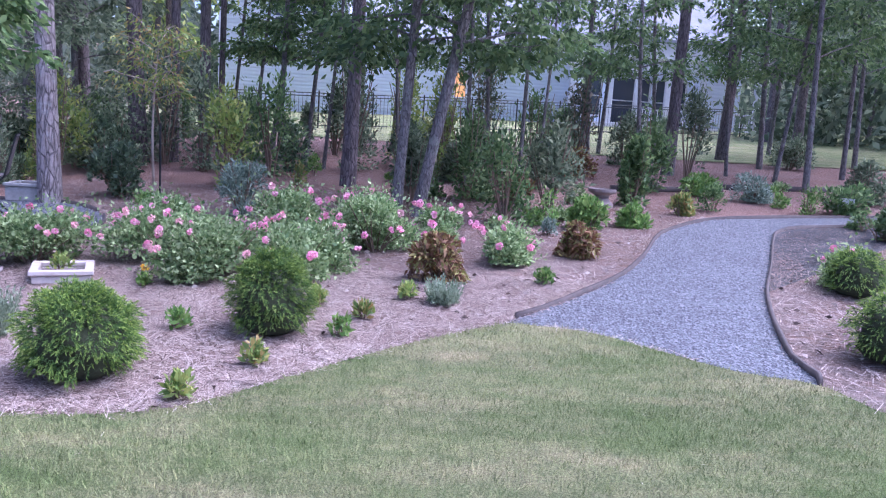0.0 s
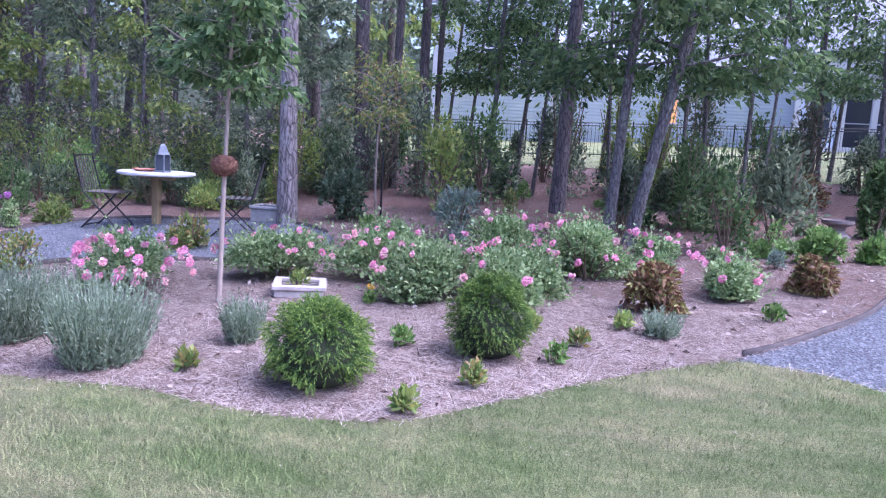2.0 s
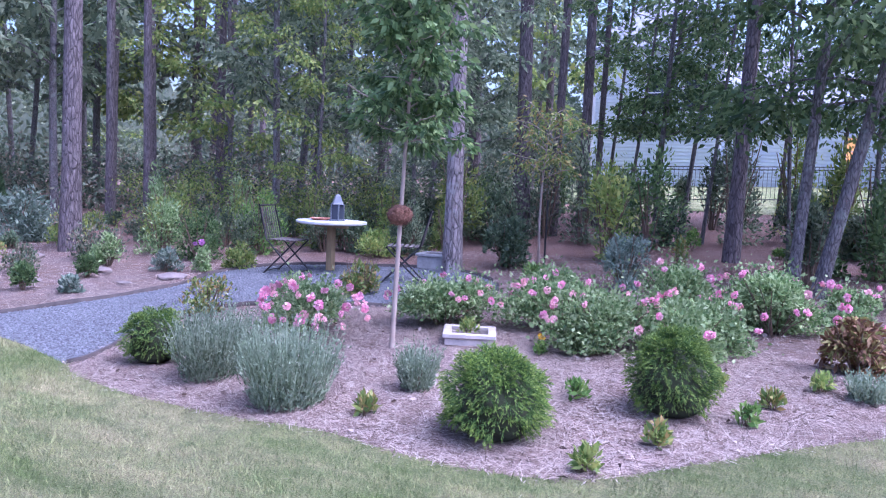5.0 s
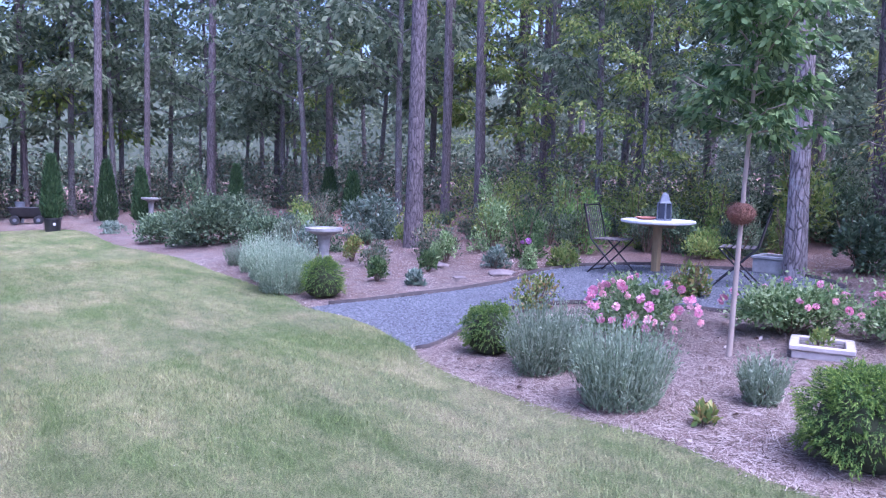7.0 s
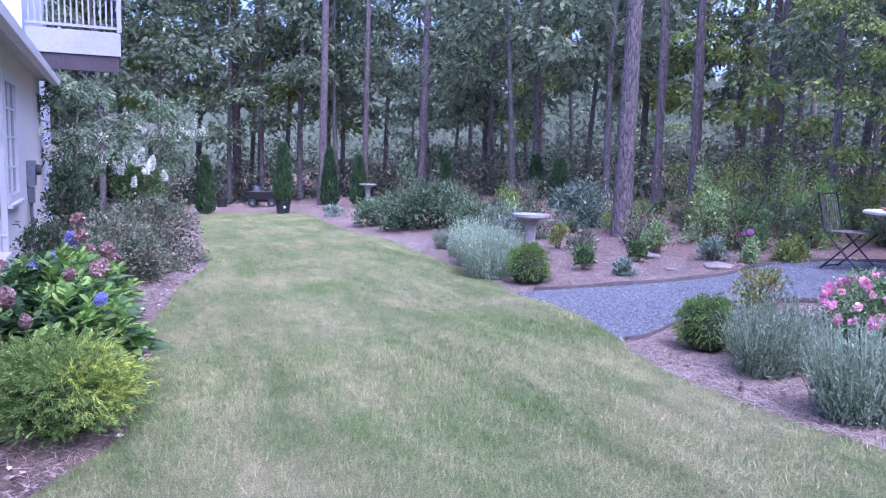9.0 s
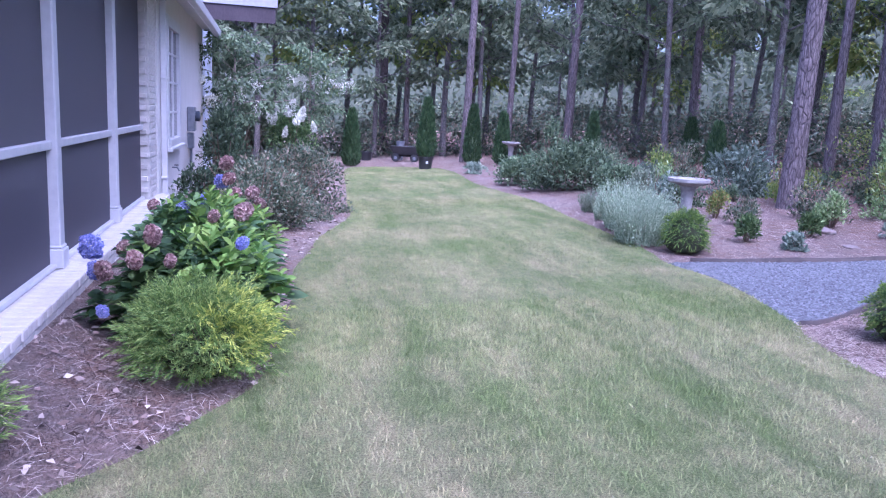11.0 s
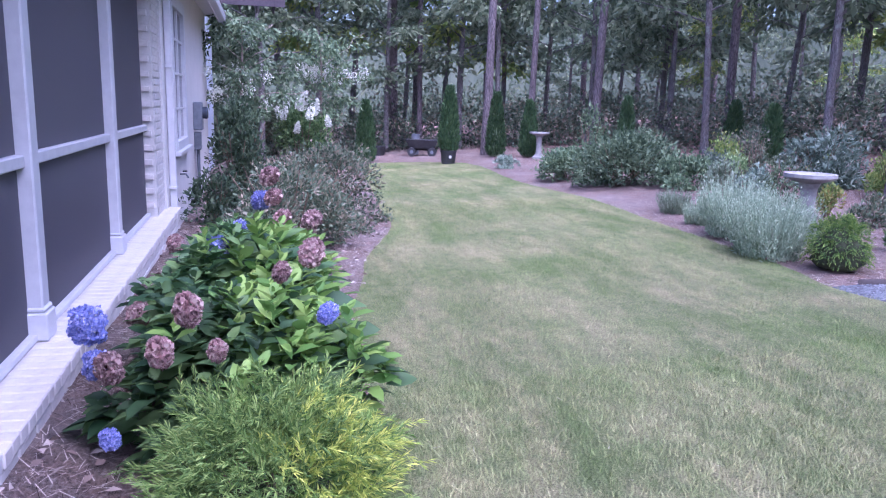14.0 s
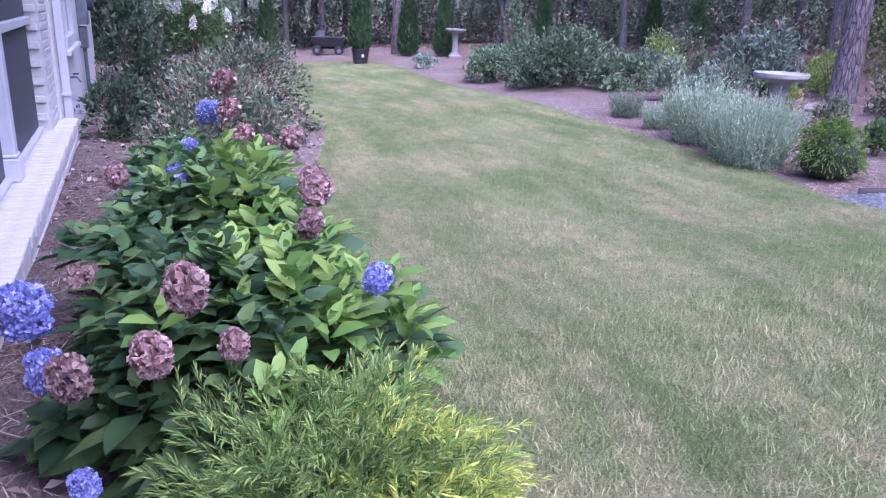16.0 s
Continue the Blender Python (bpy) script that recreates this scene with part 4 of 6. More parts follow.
# ---- shrubs and flowers ----


def stems(w, d, h, n, r=0.006, seed=1):
    g = np.random.default_rng(seed)
    out = []
    for i in range(n):
        a = g.random() * 6.28
        e = np.array([math.cos(a) * w * 0.42 * g.random() ** 0.5, math.sin(a) * d * 0.42 * g.random() ** 0.5, h * (0.5 + 0.4 * g.random())])
        k = np.linspace(0, 1, 4)
        line = np.outer(k ** 0.9, e * (1, 1, 0)) * 1.0 + np.outer(k, (0, 0, e[2])) + g.normal(size=(4, 3)) * 0.01
        line[0] = (e[0] * 0.12, e[1] * 0.12, -0.02)
        out.append(np.column_stack([line, np.linspace(r, r * 0.4, 4)]))
    return out


def bush(name, x, y, w, d, h, label, leaf, n=2500, size=0.05, width=0.5, shell=0.5, up=0.3, category="shrub", group="", seed=1, droop=0.0, nstem=14, spiky=0.0, lobes=8):
    root = thing(name, x, y, label, category, group, yaw=seed * 37)
    part("stem_growth", tube_mesh("stem_growth", stems(w, d, h, nstem, 0.004 + 0.006 * h, seed), 5), M["twig"], root, kind="stuff")
    p, u = in_dome(n, w, d, h, shell)
    if lobes and w > 0.3:
        cen, _ = in_dome(lobes, w * 0.62, d * 0.62, h * 0.66, 0.7)
        k = RNG.integers(0, lobes, n)
        own = (0.40 + 0.22 * RNG.random(lobes))[k][:, None]
        p = cen[k] + (p - np.array([0, 0, 0.44 * h])) * own
        p[:, 2] = np.maximum((p[:, 2] - h) * 1.25 + h * 1.08, 0.02 + 0.06 * h * RNG.random(n))
    dirs = u + np.array([0, 0, up]) + RNG.normal(size=(n, 3)) * 0.6
    ln = size * (0.6 + 0.8 * RNG.random(n))
    if spiky:
        far = RNG.random(n) < 0.12
        p[far] *= 1 + spiky * RNG.random((far.sum(), 1))
    part("foliage", leaf_mesh("foliage", p - unit(dirs) * ln[:, None] * 0.5, dirs, ln, ln * width, 0.2, droop), M[leaf], root)
    return root


BLOOM = {"petal": ball_bloom("bloom", 0.026, 34, 0.028), "palepetal": ball_bloom("bloom", 0.025, 30, 0.027)}


def rose(x, y, w, d, h, blooms, seed, label="shrub rose with pink double blooms and fresh green leaves", big=1.0, low=0.35):
    w, d, h = w * 1.18, d * 1.18, h * 0.92
    root = bush("rose_bush", x, y, w, d, h, label, "rose", int(6500 * w * d) + 900, 0.038, 0.62, 0.35, 0.3, "rose bush", "shrub roses", seed, nstem=18, spiky=0.45)
    g = np.random.default_rng(seed)
    for i in range(int(blooms * 1.6)):
        a, e = g.random() * 6.28, low + (1 - low) * g.random()
        k = math.sqrt(max(0.02, 1 - ((e - 0.44) / 0.60) ** 2))
        kind = "palepetal" if g.random() < 0.22 else "petal"
        b = part("bloom", BLOOM[kind], M[kind], root)
        s = big * (0.8 + 0.45 * g.random())
        b.matrix_local = pose(math.cos(a) * w / 2 * k * 1.03, math.sin(a) * d / 2 * k * 1.03, h * e * 1.02, g.random() * 360, g.random() * 360, 0) @ Matrix.Diagonal((s, s, s * 0.8, 1))
    return root


rose(-4.42, 5.1, 1.1, 0.8, 0.48, 34, 101, "shrub rose crowded with bright pink blooms", 1.15)
rose(-3.5, 5.85, 0.95, 0.75, 0.5, 14, 102)
rose(-2.5, 6.2, 0.9, 0.8, 0.5, 12, 103)
rose(-1.95, 5.75, 0.95, 0.8, 0.5, 16, 104, low=0.15)
rose(-1.3, 5.95, 0.95, 0.8, 0.5, 12, 105)
rose(-0.75, 6.9, 1.1, 0.85, 0.62, 22, 106)
rose(-1.65, 7.0, 0.8, 0.7, 0.6, 9, 107)
rose(-0.1, 7.6, 0.55, 0.5, 0.42, 6, 108)
rose(0.45, 6.75, 0.72, 0.6, 0.42, 9, 109)
rose(-2.9, 7.2, 0.8, 0.6, 0.42, 7, 110)
rose(-5.2, 5.9, 0.5, 0.5, 0.35, 4, 111)
rose(3.55, 6.3, 0.5, 0.5, 0.42, 2, 112, "shrub rose with few blooms beside the gravel path")


def sprigs(centres, dirs, length, per, blade, width, splay, seed, curl=0.0):
    """Small blades set along a short shoot at each centre; returns a mesh's arrays and how far along each blade sits."""
    g = np.random.default_rng(seed)
    m = len(centres)
    d = unit(dirs)
    k = np.repeat(np.arange(m), per)
    t = np.tile((np.arange(per) + 0.5) / per, m) + g.normal(size=m * per) * 0.03
    L = (length * (0.7 + 0.6 * g.random(m)))[k][:, None]
    axis = d[k] - np.array([0, 0, 1.0]) * (curl * t)[:, None]
    P = centres[k] + axis * L * (t[:, None] - 0.75)
    side = unit(np.cross(d[k], g.normal(size=(m * per, 3))))
    D = axis * (0.75 + 0.5 * t[:, None]) + side * splay * (1.25 - 0.7 * t[:, None])
    B = blade * (0.75 + 0.5 * g.random(m * per)) * (1.1 - 0.35 * np.clip(t, 0, 1))
    P[:, 2] = np.maximum(P[:, 2], 0.012)
    return P, D, B, width * (0.8 + 0.4 * g.random(m * per)), t, k


def spruce(x, y, w, d, h, label, seed, m=900, peak=0.0, tip="sprucetip"):
    """A dense dwarf spruce: drooping shoots with dark needles and fresh tips."""
    root = thing("dwarf_spruce", x, y, label, "dwarf conifer", "dwarf conifers", yaw=seed * 41)
    # solid filler, coloured dark for the shade between the shoots
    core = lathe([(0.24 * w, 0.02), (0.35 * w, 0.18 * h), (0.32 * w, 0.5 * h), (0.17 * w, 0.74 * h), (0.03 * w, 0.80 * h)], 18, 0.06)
    part("inner_core", core, M["core"], root, "solid dark core standing for the shaded inside", smooth=True)
    part("stem_growth", tube_mesh("stem_growth", stems(w * 0.5, d * 0.5, h * 0.5, 6, 0.012, seed), 5), M["twig"], root, kind="stuff")
    c, u = in_dome(m, w * 0.95, d * 0.95, h * 0.96, 0.82)
    s = np.clip(c[:, 2] / h, 0, 1)
    c[:, :2] *= (1 - peak * s)[:, None]
    c[:, 2] *= 1 + 0.25 * peak * s
    D = u * (1, 1, 0.75) + np.array([0, 0, -0.1]) + RNG.normal(size=(m, 3)) * 0.3
    P, N, B, W, t, k = sprigs(c, D, 0.066, 22, 0.021, 0.0038, 0.7, seed, 0.35)
    new_growth = t > 0.55
    part("foliage", leaf_mesh("foliage", P[~new_growth], N[~new_growth], B[~new_growth], W[~new_growth], 0.15), M["spruce"], root)
    part("tip_growth", leaf_mesh("tip_growth", P[new_growth], N[new_growth], B[new_growth], W[new_growth], 0.15), M[tip], root, "fresh green shoot tips")
    return root


def cypress(x, y, w, d, h, label, seed, m, gold=True):
    """Feathery threadleaf sprays arching from the middle, yellower on the open side."""
    root = thing("golden_cypress", x, y, label, "shrub")
    # added solid core; its dark colour gives the shaded gaps behind the sprays
    part("inner_core", lathe([(0.14 * w, 0.02), (0.22 * w, 0.2 * h), (0.16 * w, 0.45 * h), (0.04 * w, 0.58 * h)], 16, 0.08), M["core"], root, "solid dark core standing for the shaded inside", smooth=True)
    part("stem_growth", tube_mesh("stem_growth", stems(w * 0.7, d * 0.7, h * 0.8, 16, 0.008, seed), 5), M["twig"], root, kind="stuff")
    c, u = in_dome(m, w * 0.96, d * 0.96, h, 0.55)
    lump = 1 + 0.10 * np.sin(7 * u[:, 0] + 3 * u[:, 2]) * np.sin(6 * u[:, 1] + 2)
    c *= lump[:, None]
    D = u * (1, 1, 0.6) + np.array([0, 0, 0.30]) + RNG.normal(size=(m, 3)) * 0.33
    P, N, B, W, t, k = sprigs(c, D, 0.15, 30, 0.042, 0.0045, 0.62, seed, 0.25)
    open_side = u @ np.array([0.45, 0.75, 0.45]) + RNG.normal(size=m) * 0.22
    bright = (open_side[k] > 0.74) & (t > 0.3) if gold else np.zeros(len(k), bool)
    tips = ~bright & (t > 0.62)
    rest = ~bright & ~tips
    for name, sel, material, lab in (("foliage", rest, "green_spray", ""), ("tip_growth", tips, "greentip", "lighter green young sprays"), ("golden_growth", bright, "gold", "yellow young sprays")):
        if sel.any():
            part(name, leaf_mesh(name, P[sel], N[sel], B[sel], W[sel], 0.1, 0.08), M[material], root, lab)
    return root


SPR = "dense rounded dwarf spruce with bright green shoot tips"
spruce(-1.98, 3.55, 0.66, 0.66, 0.50, SPR, 1, 1900)
spruce(-1.17, 4.38, 0.60, 0.60, 0.52, SPR + ", slightly pointed", 2, 1700, 0.12)
spruce(-4.85, 3.72, 0.48, 0.48, 0.42, "small rounded dwarf spruce at the path's corner", 3, 900)
spruce(-8.12, 4.1, 0.60, 0.58, 0.46, "rounded yellow-green dwarf conifer at the lawn's edge", 4, 1000, 0.15)
spruce(3.4, 6.0, 0.5, 0.5, 0.42, "rounded yellow-green dwarf conifer beside the gravel path", 5, 800)
spruce(2.75, 4.35, 0.55, 0.55, 0.45, "rounded dwarf spruce at the path's mouth", 6, 900)
cypress(-5.27, -0.58, 0.98, 0.92, 0.53, "feathery golden threadleaf cypress beside the lawn", 7, 1250)
cypress(-4.15, -1.45, 0.5, 0.5, 0.45, "small green threadleaf shrub against the house bed", 8, 220, False)


def lavender(name, x, y, w, d, h, label, leaf, n, seed, group="lavenders", thick=0.013):
    """Upright grey wands set with small narrow leaves."""
    root = thing(name, x, y, label, "lavender", group, yaw=seed * 29)
    g = np.random.default_rng(seed)
    a, rr = g.random(n) * 6.28, g.random(n) ** 0.5
    foot = np.column_stack([np.cos(a) * rr * w * 0.36, np.sin(a) * rr * d * 0.36, np.zeros(n)])
    lean = np.column_stack([np.cos(a) * rr * 0.33, np.sin(a) * rr * 0.33, np.ones(n)]) + g.normal(size=(n, 3)) * 0.09
    H = h * (0.62 + 0.45 * g.random(n)) * (1 - 0.25 * rr ** 2)
    P, D, L = [], [], []
    for k in range(13):
        s = (k + g.random(n)) / 13
        P.append(foot + lean * (s * H)[:, None])
        D.append(lean * 0.9 + g.normal(size=(n, 3)) * 0.45)
        L.append(0.045 * (1.15 - 0.55 * s) * (0.7 + 0.6 * g.random(n)))
    P.append(foot + lean * (0.45 * H)[:, None])
    D.append(lean)
    L.append(H * 0.58)
    wd = np.concatenate([np.full(13 * n, thick * 0.8), np.full(n, 0.007)])
    part("foliage", leaf_mesh("foliage", np.concatenate(P), np.concatenate(D), np.concatenate(L), wd, 0.1), M[leaf], root)
    part("stem_growth", tube_mesh("stem_growth", stems(w * 0.8, d * 0.8, h * 0.6, 16, 0.005, seed), 4), M["twig"], root, kind="stuff")
    return root


LAV = "grey-green lavender bush with upright wands"
lavender("lavender_bush", -3.33, 3.42, 0.62, 0.5, 0.55, LAV, "sage", 620, 201)
lavender("lavender_bush", -4.2, 3.68, 0.75, 0.5, 0.52, LAV, "sage", 620, 202)
lavender("lavender_bush", -2.76, 4.05, 0.27, 0.25, 0.33, "small grey-green lavender tuft", "sage", 170, 203)
lavender("lavender_bush", -8.88, 3.98, 1.15, 0.75, 0.62, "broad pale silvery lavender beside the lawn", "palesage", 900, 204, thick=0.016)
lavender("lavender_bush", -9.75, 4.25, 0.95, 0.65, 0.66, "broad pale silvery lavender beside the lawn", "palesage", 600, 205, thick=0.016)
lavender("lavender_bush", -11.6, 4.6, 0.45, 0.4, 0.34, "low grey-green cushion at the bed's edge", "sage", 220, 206)
lavender("lavender_bush", -10.7, 4.4, 0.4, 0.35, 0.28, "low blue-grey cushion at the bed's edge", "palesage", 220, 207)
lavender("lavender_bush", -0.08, 5.2, 0.32, 0.28, 0.2, "low grey-green tuft in the mulch", "sage", 130, 208)

# bronze and bright grassy shrubs
bush("nandina", -0.14, 5.85, 0.52, 0.5, 0.44, "rounded shrub with bronze-red and yellow-green leaves", "redleaf", 2400, 0.07, 0.35, 0.5, 0.1, "shrub", "bronze shrubs", 1, 0.2)
bush("nandina", 1.24, 7.1, 0.46, 0.45, 0.38, "rounded shrub with bronze-red leaves beside the path", "redleaf", 1800, 0.07, 0.35, 0.5, 0.1, "shrub", "bronze shrubs", 2, 0.2)
bush("anise_shrub", 1.62, 8.6, 0.6, 0.55, 0.42, "low shrub with bright fresh green leaves", "bright", 1800, 0.09, 0.4, 0.45, 0.5, "shrub", "bright shrubs", 3)
bush("anise_shrub", 2.2, 8.95, 0.42, 0.4, 0.32, "low shrub with bright fresh green leaves", "bright", 1000, 0.08, 0.4, 0.45, 0.5, "shrub", "bright shrubs", 4)
bush("yellow_shrub", -5.0, 6.75, 0.5, 0.45, 0.52, "small shrub with yellow-green and orange tips", "mixed", 1200, 0.055, 0.5, 0.5, 0.4, "shrub", "", 5)
bush("yellow_shrub", -5.75, 5.2, 0.65, 0.4, 0.42, "thin open shrub with yellow-green tips", "mixed", 700, 0.05, 0.5, 0.25, 0.5, "shrub", "", 6)
bush("feathery_conifer", -2.47, 8.5, 0.75, 0.7, 0.72, "soft feathery grey-green young conifer", "grey", 2600, 0.07, 0.22, 0.3, 0.1, "young conifer", "", 7)
bush("camellia", -4.4, 9.5, 0.95, 0.8, 0.8, "dark evergreen shrub on several bare stems", "dark", 2200, 0.07, 0.5, 0.45, 0.3, "shrub", "evergreen shrubs", 8)
bush("magnolia_shrub", 0.62, 8.75, 0.78, 0.7, 1.3, "upright glossy evergreen shrub with staked stems", "oakleaf", 950, 0.085, 0.42, 0.2, 0.3, "shrub", "evergreen shrubs", 9, spiky=0.25)
bush("magnolia_shrub", -0.55, 9.6, 0.7, 0.6, 1.15, "dark leafy shrub round the foot of the oaks", "woodleaf", 1500, 0.08, 0.45, 0.3, 0.3, "shrub", "evergreen shrubs", 10)
bush("mahonia", 2.65, 10.85, 0.5, 0.5, 1.15, "tall narrow green shrub beside a stake", "oakleaf", 1600, 0.10, 0.4, 0.3, 0.2, "shrub", "", 11)
bush("juniper", 4.8, 11.8, 0.8, 0.7, 0.58, "blue-green spreading shrub near the path's bend", "grey", 2000, 0.07, 0.3, 0.4, 0.2, "shrub", "", 12)
bush("holly", 2.4, 14.4, 0.8, 0.75, 0.68, "dark rounded evergreen with reddish tips", "redleaf", 1500, 0.07, 0.45, 0.4, 0.3, "shrub", "", 13)
bush("sedge", 3.12, 10.05, 0.42, 0.4, 0.36, "low shrub with yellow-green leaves beside the path", "mixed", 800, 0.09, 0.3, 0.3, 0.6, "shrub", "", 14)
bush("aster", 1.08, 8.15, 0.2, 0.2, 0.2, "small grey-green tuft in the mulch", "grey", 350, 0.05, 0.3, 0.3, 0.6, "small plant", "", 15)
for i, (x, y, w, h, leaf) in enumerate([(5.9, 10.9, 0.9, 0.5, "oakleaf"), (6.9, 12.3, 1.0, 0.8, "woodleaf"), (4.1, 12.4, 0.8, 0.4, "bright"), (8.4, 12.6, 1.2, 0.9, "oakleaf"), (5.2, 8.8, 0.8, 0.45, "oakleaf"), (1.3, 12.1, 0.8, 0.6, "woodleaf"), (0.1, 12.6, 0.9, 0.8, "woodleaf"),
                                        (-2.9, 13.2, 0.8, 0.9, "dark"), (-0.9, 14.6, 1.0, 1.0, "dark"), (-2.6, 16.6, 0.9, 1.6, "dark"), (-6.9, 11.7, 1.2, 1.0, "dark"), (-5.6, 12.0, 1.0, 1.1, "dark"), (0.9, 10.6, 0.6, 0.4, "redleaf"), (-0.4, 10.9, 0.7, 0.6, "oakleaf")]):
    bush("evergreen_shrub", x, y, w, w * 0.9, h, "loose green shrub at the wood's edge", leaf, int(1500 * w), 0.085, 0.45, 0.35, 0.3, "shrub", "wood's edge shrubs", 30 + i)

# young plants scattered over the straw behind the roses
Y = np.random.default_rng(77)
for i in range(30):
    x, y = -4.0 + 11.5 * Y.random(), 8.4 + 5.2 * Y.random()
    if inside(walk_loop, np.array([[x, y]]))[0] or inside(patio_loop, np.array([[x, y]]))[0]:
        continue
    w = 0.22 + 0.35 * Y.random()
    bush("young_plant", x, y, w, w, 0.15 + 0.35 * Y.random(), "young leafy plant in the pine straw", ("oakleaf", "rose", "mixed", "woodleaf", "bright")[int(Y.integers(0, 5))], 160 + int(500 * w), 0.06, 0.42, 0.2, 0.6, "small plant", "young plants", 600 + i, nstem=6)

# shrubs between the trunks at the wood's edge
H = np.random.default_rng(12)
for i in range(34):
    x, y = -9.5 + 19 * H.random(), 12.2 + 9.5 * H.random()
    if inside(walk_loop, np.array([[x, y]]))[0] or (x > 3.5 and i % 3):
        continue
    w = 0.6 + 0.9 * H.random()
    bush("woodland_shrub", x, y, w, w * 0.9, 0.5 + 0.9 * H.random(), "loose leafy shrub between the trunks", ("woodleaf", "oakleaf", "dark", "woodleaf", "azalea")[int(H.integers(0, 5))], int(1300 * w), 0.10, 0.42, 0.3, 0.3, "shrub", "woodland shrubs", 400 + i)

S = np.random.default_rng(41)
for i, (x, y, h) in enumerate([(-3.0, 12.2, 1.9), (-1.9, 13.6, 2.3), (-0.2, 13.4, 2.0), (0.5, 15.0, 2.4), (1.6, 14.8, 1.8), (-4.3, 12.6, 2.0), (-1.0, 15.8, 2.6), (2.6, 15.6, 2.2), (0.2, 10.6, 1.6), (1.3, 10.0, 1.3), (-3.4, 10.9, 1.5), (-2.2, 17.5, 2.6), (3.3, 12.4, 1.5), (4.6, 14.6, 2.0), (-6.0, 11.2, 1.8), (-5.2, 13.4, 2.4)]):
    w = 0.7 + 0.5 * S.random()
    bush("woodland_sapling", x, y, w, w, h, "tall loose leafy sapling between the trunks", ("oakleaf", "woodleaf", "limeleaf", "azalea")[i % 4], 1150, 0.095, 0.42, 0.15, 0.4, "sapling", "woodland saplings", 700 + i, spiky=0.25, nstem=8, lobes=11)

# bed beyond the gravel path
bush("dwarf_pine", -10.5, 6.0, 0.42, 0.4, 0.46, "small rounded shrub with olive leaves", "mixed", 900, 0.05, 0.4, 0.5, 0.3, "shrub", "rounded shrubs", 50)
bush("dwarf_pine", -9.8, 5.95, 0.5, 0.45, 0.42, "small rounded shrub with olive leaves", "azalea", 1000, 0.05, 0.4, 0.5, 0.3, "shrub", "rounded shrubs", 51)
bush("cotoneaster", -15.0, 5.55, 2.5, 1.7, 1.0, "broad low shrub with arching leafy branches", "cotone", 6500, 0.085, 0.4, 0.35, 0.2, "shrub", "spreading shrubs", 52, spiky=0.25, lobes=14)
bush("cotoneaster", -16.4, 5.1, 1.6, 1.2, 0.66, "low shrub with grey-green arching branches", "cotone", 3200, 0.08, 0.4, 0.35, 0.2, "shrub", "spreading shrubs", 53, spiky=0.25, lobes=10)
bush("cotoneaster", -14.0, 6.2, 1.2, 1.0, 0.62, "low shrub with dull green arching branches", "cotone", 2600, 0.08, 0.4, 0.35, 0.2, "shrub", "spreading shrubs", 59, spiky=0.25, lobes=10)
bush("olive_shrub", -13.4, 8.3, 1.7, 1.4, 1.0, "grey-green leafy shrub near the leaning pine", "olive", 3200, 0.10, 0.35, 0.4, 0.3, "shrub", "", 54)
bush("viburnum", -18.9, 6.75, 1.0, 0.9, 1.45, "tall loose green shrub at the bed's far end", "cotone", 1300, 0.10, 0.45, 0.25, 0.3, "shrub", "", 55)
bush("white_flowering_shrub", -19.8, 4.95, 0.8, 0.6, 0.35, "low plant dotted with white flowers", "grey", 800, 0.07, 0.4, 0.4, 0.3, "small plant", "", 56)
for i, (x, y, w, h, leaf) in enumerate([(-8.55, 5.15, 0.3, 0.32, "oakleaf"), (-7.95, 5.35, 0.34, 0.22, "grey"), (-8.7, 6.1, 0.3, 0.3, "oakleaf"), (-8.2, 6.9, 0.5, 0.35, "grey"), (-9.3, 6.9, 0.5, 0.5, "rose"), (-8.6, 7.9, 0.9, 0.8, "oakleaf"),
                                        (-9.7, 8.2, 0.9, 0.9, "rose"), (-7.55, 7.6, 0.5, 0.36, "limeleaf"), (-8.3, 8.9, 0.9, 1.0, "bright"), (-10.6, 9.2, 1.1, 1.1, "limeleaf"), (-7.6, 9.6, 0.8, 0.7, "woodleaf"), (-12.6, 6.0, 0.8, 0.6, "sage"), (-6.3, 9.8, 0.6, 0.6, "dark"), (-11.9, 5.9, 0.6, 0.6, "grey"), (-17.5, 7.4, 1.4, 1.0, "woodleaf"), (-15.5, 8.3, 1.4, 1.0, "azalea")]):
    bush("perennial", x, y, w, w * 0.9, h, "loose leafy perennial in the far bed", leaf, int(1700 * w) + 200, 0.06, 0.42, 0.25, 0.5, "garden plant", "perennials", 70 + i)

K = np.random.default_rng(33)
for i in range(44):
    x, y = (-17 + 9.2 * K.random(), 6.2 + 5.2 * K.random()) if i < 26 else (-12.5 + 7.0 * K.random(), 9.2 + 3.0 * K.random())
    w = 0.35 + 0.6 * K.random()
    bush("perennial", x, y, w, w * 0.9, 0.25 + 0.7 * K.random(), "loose leafy perennial in the far bed", ("olive", "rose", "woodleaf", "limeleaf", "azalea", "cotone")[int(K.integers(0, 6))], int(1300 * w) + 200, 0.06, 0.42, 0.25, 0.6, "garden plant", "perennials", 500 + i, spiky=0.3)

for i, (x, y, h) in enumerate([(-9.3, 9.6, 1.25), (-10.1, 10.4, 1.4), (-8.2, 10.1, 1.1), (-11.4, 9.6, 1.2), (-7.2, 10.9, 1.3), (-12.2, 10.4, 1.4)]):
    bush("tall_perennial", x, y, 0.55, 0.5, h, "tall loose yellow-green plant at the wood's edge", ("limeleaf", "rose")[i % 2], 620, 0.075, 0.4, 0.15, 0.5, "garden plant", "tall perennials", 560 + i, spiky=0.35, nstem=9)

